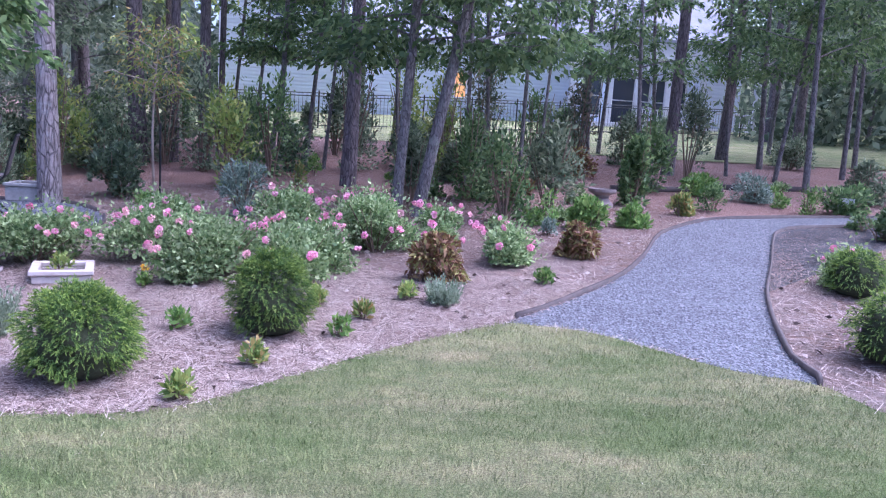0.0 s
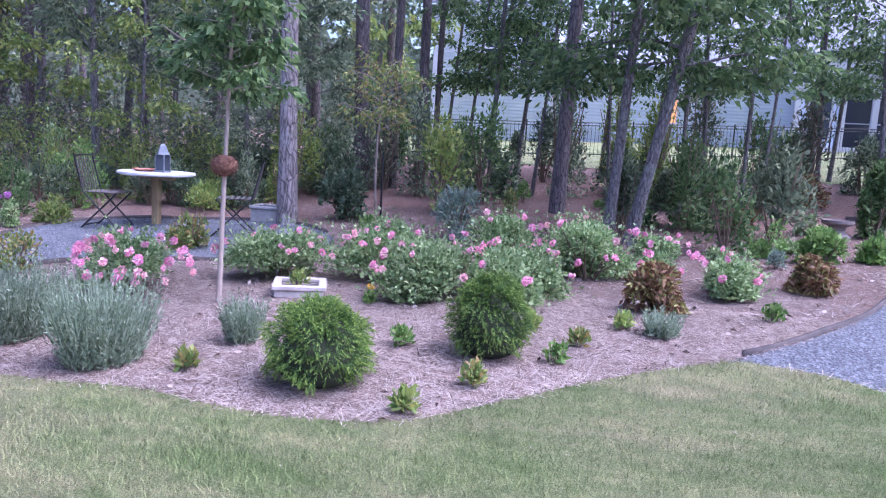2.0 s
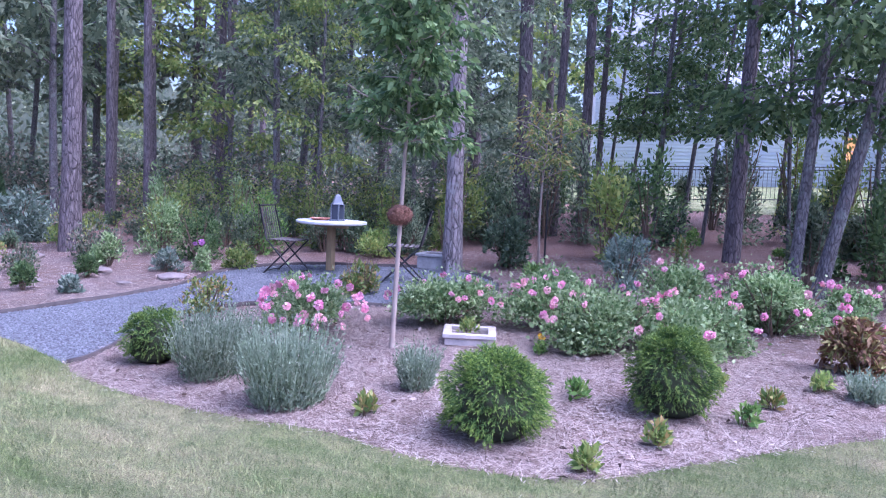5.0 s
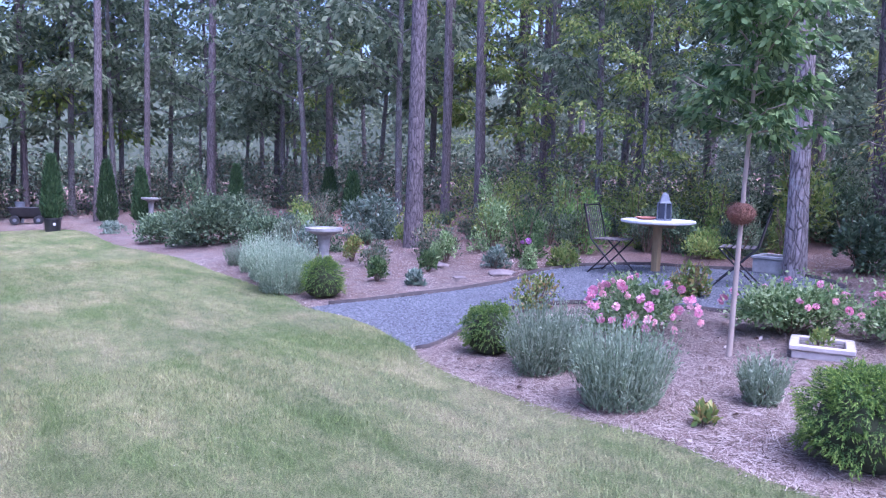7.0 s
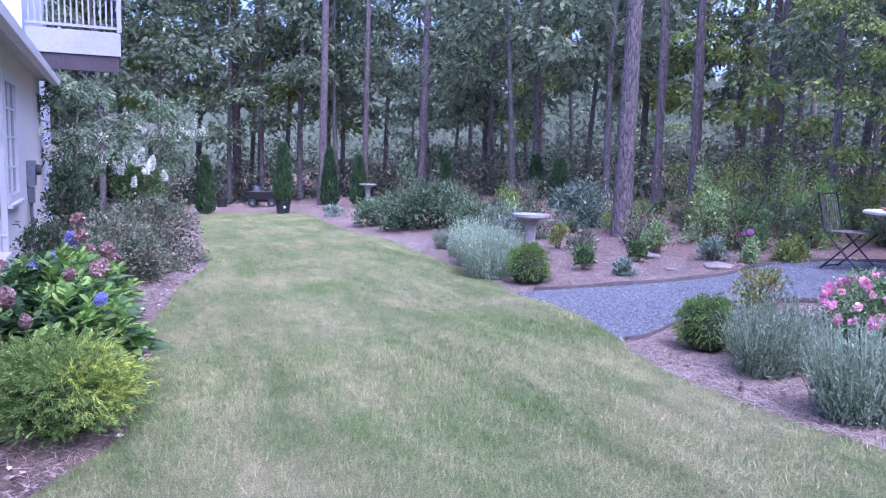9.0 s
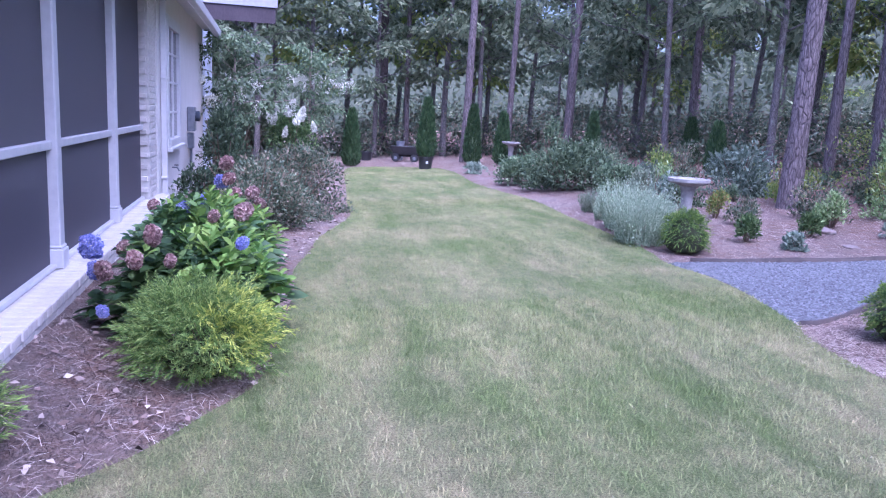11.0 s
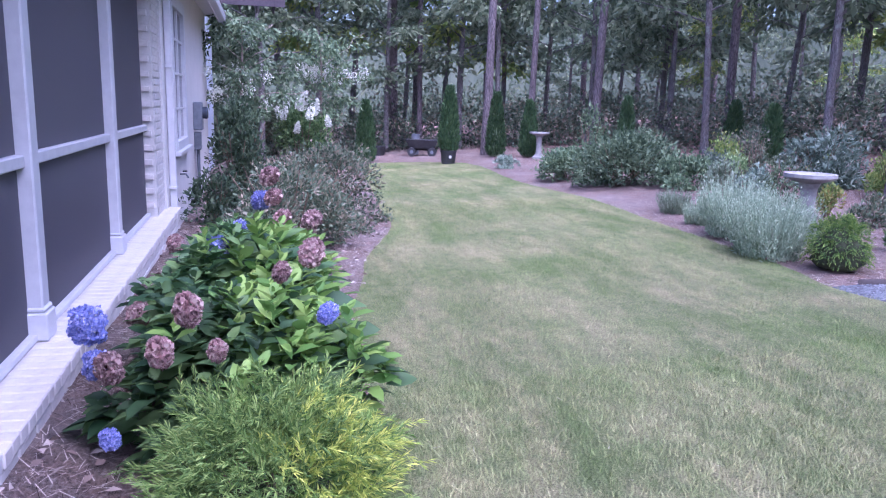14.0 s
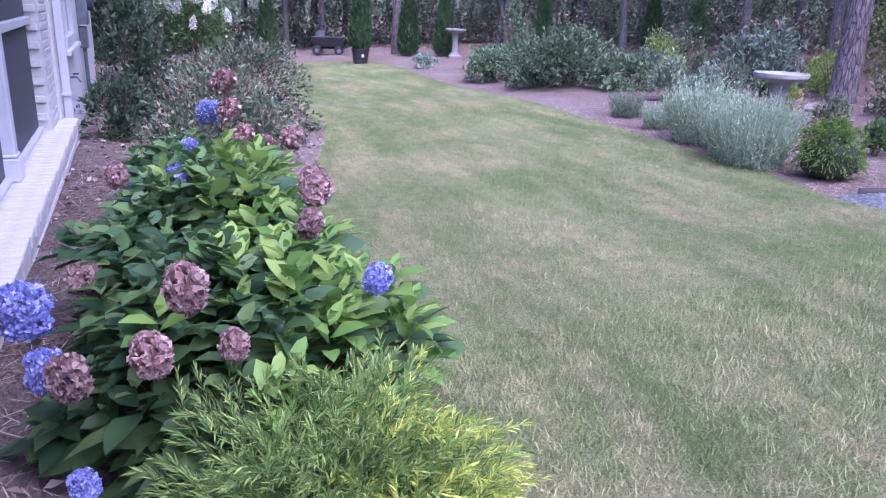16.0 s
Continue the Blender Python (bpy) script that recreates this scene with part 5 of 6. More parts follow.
# small tufts in the near bed
for i, (x, y) in enumerate([(-2.78, 3.47), (-1.75, 4.35), (-1.37, 3.3), (-1.12, 3.78), (-0.72, 4.35), (-0.35, 5.25), (-0.62, 4.72), (0.75, 5.9), (-0.98, 5.0)]):
    bush("seedling", x, y, 0.17, 0.16, 0.15, "small yellow-green seedling in the mulch", ("mixed", "bright", "limeleaf")[i % 3], 140, 0.055, 0.4, 0.15, 0.7, "small plant", "seedlings", 110 + i, nstem=6)
MARI = bush("marigold", -2.33, 5.28, 0.12, 0.12, 0.12, "small plant with one yellow flower by the planter", "bright", 120, 0.05, 0.4, 0.2, 0.6, "small plant", "", 130, nstem=5)


def heads(root, kind, mesh, places, tall=0.85):
    for x, y, z, s in places:
        b = part("flower_head", mesh, M[kind], root)
        b.matrix_local = pose(x, y, z, 15 * s, 20 * s, 300 * x) @ Matrix.Diagonal((s, s, s * tall, 1))


yl = bpy.data.materials.new("yellow_petals")
yl.use_nodes = True
yl.node_tree.nodes["Principled BSDF"].inputs["Base Color"].default_value = (0.85, 0.55, 0.03, 1)
M["yellow"] = yl
heads(MARI, "yellow", ball_bloom("flower_head", 0.03, 30, 0.025), [(0, 0, 0.15, 1.0)])
PUR = bush("phlox", -7.8, 7.15, 0.32, 0.3, 0.38, "leafy plant topped by a purple-pink flower head", "rose", 500, 0.06, 0.4, 0.3, 0.5, "garden plant", "", 131)
heads(PUR, "purple", ball_bloom("flower_head", 0.05, 120, 0.022), [(0.0, 0, 0.40, 1.1), (0.09, 0.04, 0.37, 0.8), (-0.08, 0.05, 0.38, 0.7)])

# ---- hydrangeas along the porch ----
MOP = {"blue": ball_bloom("flower_head", 0.072, 1300, 0.016, 1.0), "mauve": ball_bloom("flower_head", 0.07, 520, 0.024, 0.74)}


def hydrangea(x, y, w, d, h, n, label, blooms, seed):
    """Big pointed leaves in rosettes at the shoot ends, and round flower heads."""
    root = thing("hydrangea", x, y, label, "hydrangea", "hydrangeas")
    g = np.random.default_rng(seed)
    part("stem_growth", tube_mesh("stem_growth", stems(w * 0.9, d * 0.9, h * 0.8, 22, 0.008, seed), 5), M["twig"], root, kind="stuff")
    c, u = in_dome(n, w, d, h, 0.55)
    P, D, L = [], [], []
    for k in range(8):
        a = k * 2.4 + g.random(n) * 0.5
        out = np.column_stack([np.cos(a), np.sin(a), 0.55 - 0.10 * k + g.normal(size=n) * 0.15])
        P.append(c - (0, 0, 0.018 * k))
        D.append(out + u * 0.5)
        L.append((0.065 + 0.0135 * k) * (0.75 + 0.5 * g.random(n)))
    P, D, L = np.concatenate(P), np.concatenate(D), np.concatenate(L)
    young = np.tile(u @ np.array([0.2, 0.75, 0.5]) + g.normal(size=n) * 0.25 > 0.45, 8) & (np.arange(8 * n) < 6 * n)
    part("foliage", broad_leaf_mesh("foliage", P[~young], D[~young], L[~young], L[~young] * 0.56), M["hyd"], root)
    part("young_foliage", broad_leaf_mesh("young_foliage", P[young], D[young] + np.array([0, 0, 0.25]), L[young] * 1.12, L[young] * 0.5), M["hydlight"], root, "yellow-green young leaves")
    for kind, bx, by, bz, s in blooms:
        b = part("flower_head", MOP[kind], M[kind], root, "blue flower head" if kind == "blue" else "faded dusty-pink flower head")
        lx, ly = bx - x, by - y
        b.matrix_local = pose(lx, ly, bz - gz(x, y), 70 * bx, 90 * by, 40 * bx) @ Matrix.Diagonal((s, s, s * 0.85, 1))
    return root


hydrangea(-5.95, -0.68, 1.1, 1.08, 0.74, 250, "hydrangea with blue and faded mauve heads, large green leaves", [
    ("blue", -5.84, -1.27, 0.50, 1.05), ("blue", -5.46, -1.14, 0.20, 0.55), ("mauve", -5.57, -0.88, 0.62, 1.05), ("mauve", -5.50, -0.97, 0.49, 0.95), ("mauve", -5.62, -1.16, 0.40, 1.0), ("blue", -5.72, -1.22, 0.38, 0.8),
    ("mauve", -5.7, -0.55, 0.72, 0.7), ("blue", -5.64, -0.38, 0.57, 0.6), ("mauve", -5.52, -0.78, 0.48, 0.7)], 301)
hydrangea(-6.75, -0.72, 1.35, 1.05, 0.84, 270, "hydrangea with blue heads, fading pink heads and yellow-green tips", [
    ("blue", -6.78, -0.85, 0.60, 0.95), ("blue", -6.85, -0.98, 0.54, 0.8), ("mauve", -6.3, -0.40, 0.66, 1.0), ("mauve", -6.45, -0.38, 0.66, 0.9), ("mauve", -6.85, -1.05, 0.62, 0.8), ("mauve", -7.0, -0.35, 0.72, 0.9), ("mauve", -6.3, -1.15, 0.4, 1.0)], 302)
hydrangea(-7.85, -0.65, 1.2, 1.0, 0.74, 200, "hydrangea with tall faded flower spikes and a few blue heads", [
    ("mauve", -7.55, -0.57, 0.90, 1.1), ("mauve", -7.55, -0.55, 0.77, 1.0), ("mauve", -7.5, -0.5, 0.65, 1.0), ("blue", -7.8, -0.62, 0.72, 0.9), ("mauve", -8.1, -0.3, 0.5, 0.9), ("blue", -7.45, -0.75, 0.6, 0.7)], 303)

# azaleas, dark laurel and white flowering shrubs by the house
bush("azalea", -12.4, 0.1, 2.3, 2.0, 1.1, "broad azalea with small dull green leaves", "azalea", 11000, 0.052, 0.45, 0.45, 0.3, "shrub", "azaleas", 140)
bush("azalea", -10.6, -0.35, 1.9, 1.5, 1.0, "broad azalea with small dull green leaves", "azalea", 9000, 0.052, 0.45, 0.45, 0.3, "shrub", "azaleas", 141)
bush("azalea", -13.9, 0.1, 1.6, 1.4, 0.9, "broad azalea with small dull green leaves", "azalea", 5000, 0.055, 0.45, 0.45, 0.3, "shrub", "azaleas", 142)
bush("laurel", -14.6, -0.95, 1.3, 0.9, 1.55, "dark upright evergreen against the house wall", "dark", 4200, 0.08, 0.4, 0.45, 0.3, "shrub", "dark evergreens", 143)
bush("laurel", -11.9, -1.15, 0.7, 0.5, 0.7, "dark evergreen against the house wall", "dark", 1800, 0.07, 0.4, 0.45, 0.3, "shrub", "dark evergreens", 144)
lime = bush("white_hydrangea", -21.0, 0.35, 1.6, 1.4, 1.75, "tall shrub carrying cone-shaped creamy white flower heads", "oakleaf", 3800, 0.10, 0.5, 0.35, 0.3, "hydrangea", "", 145)


def panicle(name, n, length, radius, petal):
    """A loose pointed flower head, widest near its foot."""
    t = RNG.random(n)
    a, r = RNG.random(n) * 6.28, radius * np.sqrt(RNG.random(n)) * (1.05 - RNG.random(n) * 0.2)
    r = r * np.sin(np.pi * np.clip(0.22 + 0.78 * t, 0, 1)) ** 0.7
    p = np.column_stack([np.cos(a) * r, np.sin(a) * r, (t - 0.4) * length])
    return leaf_mesh(name, p, p * (1, 1, 0.3) / radius + RNG.normal(size=(n, 3)) * 0.6, petal, petal * 0.85, 0.3)


CONE = panicle("flower_head", 420, 0.40, 0.12, 0.045)
heads(lime, "white", CONE, [(0.5, 0.3, 1.62, 1.0), (0.35, 0.55, 1.5, 0.85), (0.62, 0.6, 1.4, 0.8), (0.1, 0.75, 1.2, 0.6), (0.6, -0.1, 1.35, 0.7), (0.2, -0.3, 1.6, 0.6), (0.7, 0.3, 1.05, 0.6), (0.0, -0.65, 1.35, 0.7)], 1.1)
gg = np.random.default_rng(9)


def blossom(root, n, wide, z0, z1):
    """Loose white sprays over a small tree's crown, too many to count."""
    c = np.column_stack([gg.normal(size=(n, 2)) * wide, z0 + (z1 - z0) * gg.random(n)])
    k = np.repeat(np.arange(n), 70)
    p = c[k] + gg.normal(size=(len(k), 3)) * np.array([0.06, 0.06, 0.07]) * (0.6 + 0.8 * gg.random(n))[k][:, None]
    part("blossom", leaf_mesh("blossom", p, gg.normal(size=p.shape), 0.036, 0.03, 0.3), M["white"], root, "white crinkled blossom", kind="stuff")


crape = tree("crape_myrtle", -22.5, 0.9, "small tree crowned with white blossom", 3.3, 0.04, 1.4, 3.0, 1.1, 16, 5, 40, 0.10, "cotone", "pole", 146, (0.02, 0.03), 0.05, 0.5, "white blossom trees", 0.22, 8)
blossom(crape, 34, 0.45, 2.2, 2.6)
crape2 = tree("crape_myrtle", -18.2, -1.0, "small tree crowned with white blossom beside the house", 3.0, 0.04, 1.2, 2.9, 0.9, 16, 5, 40, 0.10, "cotone", "pole", 147, (0.02, 0.0), 0.05, 0.5, "white blossom trees", 0.2, 8)
blossom(crape2, 20, 0.32, 1.5, 2.3)
bush("laurel", -28.8, -1.0, 4.0, 3.0, 2.5, "tall dark evergreen thicket beyond the house", "woodleaf", 6000, 0.16, 0.45, 0.4, 0.3, "shrub", "dark evergreens", 148)


def arborvitae(x, y, w, h, seed, label, z=None):
    root = thing("arborvitae", x, y, label, "conifer", "arborvitaes", z, seed * 31)
    n = 2600
    s = RNG.random(n)
    a = RNG.random(n) * 6.28
    r = w / 2 * np.sqrt(np.clip(1 - s, 0.02, 1)) * (0.75 + 0.25 * np.minimum(1, s * 8)) * (0.82 + 0.22 * RNG.random(n))
    p = np.column_stack([np.cos(a) * r, np.sin(a) * r, 0.04 + s * h * 0.97])
    d = np.column_stack([np.cos(a) * 0.35, np.sin(a) * 0.35, np.ones(n)]) + RNG.normal(size=(n, 3)) * 0.2
    # filler cone in dark leaf colour, for the shaded inside
    part("inner_core", lathe([(0.3 * w, 0.03), (0.38 * w, 0.2 * h), (0.26 * w, 0.65 * h), (0.03 * w, 0.94 * h)], 14, 0.05), M["dark"], root, "solid dark core standing for the shaded inside", smooth=True)
    part("foliage", leaf_mesh("foliage", p, d, 0.14 * (0.7 + 0.6 * RNG.random(n)), 0.055, 0.2), M["needle"], root)
    part("trunk", tube_mesh("trunk", [[(0, 0, -0.03, 0.03), (0, 0, 0.4 * h, 0.02)]], 6), M["twig"], root)
    return root


arborvitae(-24.0, 2.25, 0.56, 1.65, 1, "dark narrow conical evergreen at the lawn's far end")
arborvitae(-23.7, 5.95, 0.55, 1.75, 2, "dark narrow conical evergreen in the far bed")
arborvitae(-23.0, 6.7, 0.5, 1.5, 3, "dark narrow conical evergreen in the far bed")
arborvitae(-22.3, 9.3, 0.5, 1.5, 4, "dark narrow conical evergreen in the far bed")
arborvitae(-20.7, 11.6, 0.5, 1.3, 5, "dark narrow conical evergreen in the far bed")
arborvitae(-17.8, 10.6, 0.5, 1.2, 6, "dark narrow conical evergreen in the far bed")

# ---- garden things ----


def nursery_pot(x, y, r, h, label, group=""):
    root = thing("nursery_pot", x, y, label, "plant pot", group)
    part("pot", lathe([(r * 0.82, 0), (r * 0.98, h * 0.88), (r * 1.06, h * 0.88), (r * 1.06, h), (r * 0.96, h), (r * 0.93, h * 0.9)], 24), M["plastic"], root, smooth=False)
    part("soil", lathe([(r * 0.9, h * 0.80), (r * 0.88, h * 0.86), (r * 0.3, h * 0.89)], 18, 0.03), M["mulch"], root, "dark potting soil")
    return root


np1 = nursery_pot(-21.9, 4.12, 0.21, 0.36, "black plastic nursery pot on the lawn's far edge")
part("tag", box_bm([(0.195, -0.03, 0.17, 0.218, 0.03, 0.24)], 0.003), M["paint"], np1, "small white label")
arborvitae(-21.9, 4.12, 0.52, 1.6, 7, "narrow conical evergreen growing in a black pot", gz(-21.9, 4.12) + 0.31)
nursery_pot(-27.0, 3.1, 0.2, 0.3, "black plastic nursery pot beneath the trees")


def wagon(x, y, yaw):
    root = thing("garden_wagon", x, y, "black garden cart on four wheels, half full", "garden cart", yaw=yaw)
    bm = bmesh.new()
    lo = [bm.verts.new(p) for p in ((-0.38, -0.2, 0.24), (0.38, -0.2, 0.24), (0.38, 0.2, 0.24), (-0.38, 0.2, 0.24))]
    hi = [bm.verts.new(p) for p in ((-0.5, -0.28, 0.5), (0.5, -0.28, 0.5), (0.5, 0.28, 0.5), (-0.5, 0.28, 0.5))]
    inn = [bm.verts.new(p) for p in ((-0.47, -0.25, 0.5), (0.47, -0.25, 0.5), (0.47, 0.25, 0.5), (-0.47, 0.25, 0.5))]
    lin = [bm.verts.new(p) for p in ((-0.36, -0.18, 0.27), (0.36, -0.18, 0.27), (0.36, 0.18, 0.27), (-0.36, 0.18, 0.27))]
    bm.faces.new(lo[::-1])
    bm.faces.new(lin)
    for a, b in ((lo, hi), (hi, inn), (inn, lin)):
        for i in range(4):
            bm.faces.new((a[i], a[(i + 1) % 4], b[(i + 1) % 4], b[i]))
    part("tub", bm, M["plastic"], root)
    part("undercarriage", box_bm([(-0.36, -0.03, 0.17, 0.36, 0.03, 0.24), (-0.33, -0.26, 0.11, -0.29, 0.26, 0.15), (0.29, -0.26, 0.11, 0.33, 0.26, 0.15)], 0.006), M["iron"], root)
    part("drawbar", tube_mesh("drawbar", [[(0.35, 0, 0.2, 0.014), (0.62, 0, 0.35, 0.014), (0.74, 0, 0.78, 0.014)]], 8), M["iron"], root)
    for sx in (-0.31, 0.31):
        for sy in (-0.27, 0.27):
            w = part("wheel", lathe([(0.06, -0.04), (0.125, -0.04), (0.135, -0.02), (0.135, 0.02), (0.125, 0.04), (0.06, 0.04)], 20), M["plastic"], root)
            w.matrix_local = pose(sx, sy, 0.135, 90, 0, 0)
            hub = part("hub", lathe([(0.03, -0.045), (0.055, -0.042), (0.055, 0.042), (0.03, 0.045)], 14), M["zinc"], w, "grey wheel hub")
    return root


wagon(-25.8, 4.25, 75)
bucket = thing("bucket", -26.6, 4.2, "small dark bucket standing behind the cart", "bucket")
part("pail", lathe([(0.10, 0), (0.14, 0.62), (0.15, 0.62), (0.15, 0.65), (0.13, 0.65), (0.12, 0.5)], 20), M["zinc"], bucket)


def birdbath(x, y, h, r, label, material="concrete"):
    root = thing("birdbath", x, y, label, "birdbath", "birdbaths")
    part("basin", lathe([(0.10, h - 0.10), (r * 0.55, h - 0.085), (r * 0.95, h - 0.05), (r, h - 0.035), (r, h), (r * 0.93, h), (r * 0.8, h - 0.03), (r * 0.3, h - 0.05)], 32), M[material], root, smooth=False)
    part("pedestal", lathe([(0.17, -0.02), (0.17, 0.05), (0.13, 0.08), (0.085, 0.14), (0.07, h * 0.5), (0.085, h - 0.16), (0.11, h - 0.10)], 24), M[material], root)
    return root


birdbath(-9.62, 4.98, 0.66, 0.26, "round grey cast-stone birdbath among silvery lavender")
birdbath(-22.3, 6.75, 0.72, 0.27, "grey cast-stone birdbath on a tapering pedestal in the far bed", "concrete")
birdbath(2.15, 10.6, 0.26, 0.2, "low brownish stone birdbath at the wood's edge", "stone")


def square_planter(x, y, w, h, yaw, label, material):
    root = thing("planter_box", x, y, label, "planter", "planters", yaw=yaw)
    k, t = w / 2, 0.045
    part("box", box_bm([(-k, -k, 0, k, -k + t, h - 0.03), (-k, k - t, 0, k, k, h - 0.03), (-k, -k + t, 0, -k + t, k - t, h - 0.03), (k - t, -k + t, 0, k, k - t, h - 0.03)], 0.004), M[material], root)
    part("rim", box_bm([(-k - 0.02, -k - 0.02, h - 0.027, k + 0.02, -k + t, h + 0.01), (-k - 0.02, k - t, h - 0.027, k + 0.02, k + 0.02, h + 0.01), (-k - 0.02, -k + t + 0.002, h - 0.027, -k + t, k - t - 0.002, h + 0.01), (k - t, -k + t + 0.002, h - 0.027, k + 0.02, k - t - 0.002, h + 0.01)], 0.006), M[material], root)
    part("soil", box_bm([(-k + t + 0.002, -k + t + 0.002, 0.01, k - t - 0.002, k - t - 0.002, h - 0.045)]), M["mulch"], root, "brown soil")
    return root


square_planter(-3.02, 5.42, 0.40, 0.09, 24, "square pale cast-stone planter sunk in the mulch", "tan")
pl = bush("succulent", -3.03, 5.42, 0.2, 0.2, 0.14, "small pale green plant in the square planter", "limeleaf", 160, 0.045, 0.45, 0.2, 0.7, "small plant", "", 150, nstem=5)
pl.location.z += 0.06
square_planter(-5.2, 8.95, 0.42, 0.2, 8, "square grey stone planter beside the pale pine", "concrete")


def bistro_table(x, y, h, r):
    root = thing("garden_table", x, y, "round pale-topped table on a timber post", "table")
    part("tabletop", lathe([(r * 0.9, h - 0.045), (r, h - 0.03), (r, h - 0.008), (r * 0.985, h), (r * 0.2, h)], 48), M["paint"], root, "pale painted round top")
    part("post", box_bm([(-0.045, -0.045, -0.05, 0.045, 0.045, h - 0.046)], 0.006), M["timber"], root)
    part("brace", box_bm([(-0.26, -0.03, h - 0.095, 0.26, 0.03, h - 0.046)], 0.005), M["timber"], root)
    return root


TX, TY = -6.35, 8.05
TZ = gz(TX, TY)
bistro_table(TX, TY, 0.68, 0.475)
lan = thing("lantern", -6.27, 8.06, "grey metal lantern with a peaked roof standing on the table", "lantern", z=TZ + 0.68)
part("base", box_bm([(-0.075, -0.075, 0, 0.075, 0.075, 0.02)], 0.004), M["zinc"], lan)
for sx in (-0.06, 0.06):
    for sy in (-0.06, 0.06):
        part("corner_post", box_bm([(sx - 0.008, sy - 0.008, 0.02, sx + 0.008, sy + 0.008, 0.22)], 0.002), M["zinc"], lan)
for a in range(4):
    g_ = part("pane", box_bm([(-0.05, -0.0605, 0.022, 0.05, -0.0585, 0.218)]), M["glass"], lan, "dark glass pane")
    g_.matrix_local = pose(0, 0, 0, 0, 0, 90 * a)
part("candle", lathe([(0.03, 0.021), (0.03, 0.12), (0.022, 0.124)], 16), M["paint"], lan, "white candle")
part("roof", lathe([(0.105, 0.222), (0.085, 0.25), (0.05, 0.33), (0.02, 0.36)], 4), M["zinc"], lan)
part("ring", tube_mesh("ring", [[(0.03 * math.cos(a), 0, 0.385 + 0.03 * math.sin(a), 0.004) for a in np.linspace(0, 6.28, 14)]], 5), M["iron"], lan)
dish = thing("dish", -6.5, 8.0, "shallow terracotta dish on the table", "dish", z=TZ + 0.68)
part("bowl", lathe([(0.10, 0), (0.145, 0.028), (0.15, 0.03), (0.14, 0.032), (0.10, 0.01)], 26), M["terracotta"], dish)


def folding_chair(x, y, yaw, label):
    """A slatted folding bistro chair on crossed metal legs."""
    root = thing("folding_chair", x, y, label, "chair", "folding chairs", yaw=yaw)
    for i in range(6):
        yy = -0.18 + i * 0.066
        part("seat_slat", box_bm([(-0.2, yy, 0.44, 0.2, yy + 0.045, 0.455)], 0.003), M["slat"], root)
    for i in range(7):
        xx = -0.17 + i * 0.0535
        part("back_slat", tube_mesh("back_slat", [[(xx * 0.9, 0.23, 0.46, 0.006), (xx, 0.285, 0.68, 0.006), (xx, 0.33, 0.86, 0.006)]], 5), M["slat"], root)
    for s in (-0.2, 0.2):
        part("leg", tube_mesh("leg", [[(s, -0.24, 0, 0.011), (s, 0.0, 0.23, 0.011), (s, 0.22, 0.45, 0.011), (s, 0.34, 0.9, 0.011)]], 6), M["iron"], root)
        k = s * 0.9
        part("leg", tube_mesh("leg", [[(k, 0.26, 0, 0.011), (k, 0.02, 0.23, 0.011), (k, -0.19, 0.44, 0.011)]], 6), M["iron"], root)
    for yy, z in ((-0.2, 0.035), (0.225, 0.035)):
        part("stretcher", tube_mesh("stretcher", [[(-0.19, yy, z, 0.008), (0.19, yy, z, 0.008)]], 6), M["iron"], root)
    part("top_rail", tube_mesh("top_rail", [[(-0.2, 0.335, 0.88, 0.012), (0, 0.345, 0.885, 0.012), (0.2, 0.335, 0.88, 0.012)]], 6), M["iron"], root)
    return root


folding_chair(-6.72, 7.62, 100, "weathered slatted folding chair with black legs on the gravel")
folding_chair(-5.05, 7.75, -65, "weathered slatted folding chair with black legs near the pale pine")

# coir ball hung on the sapling's stem
ball = thing("coir_ball", -3.46, 4.93, "brown coir fibre ball round the sapling's stem", "planter ball", z=gz(-3.46, 4.93) + 1.0)
bb = bmesh.new()
bmesh.ops.create_icosphere(bb, subdivisions=4, radius=0.10)
for v in bb.verts:
    v.co *= 1 + 0.05 * noise.noise(v.co * 22) + 0.05 * noise.noise(v.co * 60)
    v.co.z = v.co.z * 0.82 + 0.085
part("coir", bb, M["coir"], ball, smooth=True)
fu = unit(RNG.normal(size=(900, 3)))
part("fibres", leaf_mesh("fibres", fu * 0.095 * (1, 1, 0.82) + (0, 0, 0.085), fu * 0.35 + unit(RNG.normal(size=(900, 3))), 0.035, 0.003), M["coir"], ball)

# the stake and thin maple, the small sign, the stump, field stones
tree("japanese_maple", -4.0, 9.8, "thin young maple with fine reddish-green leaves, staked", 2.15, 0.02, 1.2, 2.1, 0.5, 14, 4, 26, 0.07, "mixed", "pole", 160, (0.01, 0), 0.05, 0.35, "", 0.14, 7)
st = thing("stake", -3.9, 9.72, "dark metal plant stake beside the thin maple", "stake")
part("rod", tube_mesh("rod", [[(0, 0, -0.05, 0.015), (0, 0, 0.95, 0.014)]], 7), M["iron"], st)
sg = thing("sign", 5.75, 10.75, "small white marker on a wire at the path's bend", "marker", yaw=-25)
part("plate", box_bm([(-0.11, -0.006, 0.14, 0.11, 0.006, 0.27)], 0.003), M["paint"], sg)
part("wire", tube_mesh("wire", [[(0, 0, -0.03, 0.006), (0, 0, 0.14, 0.006)]], 5), M["iron"], sg)


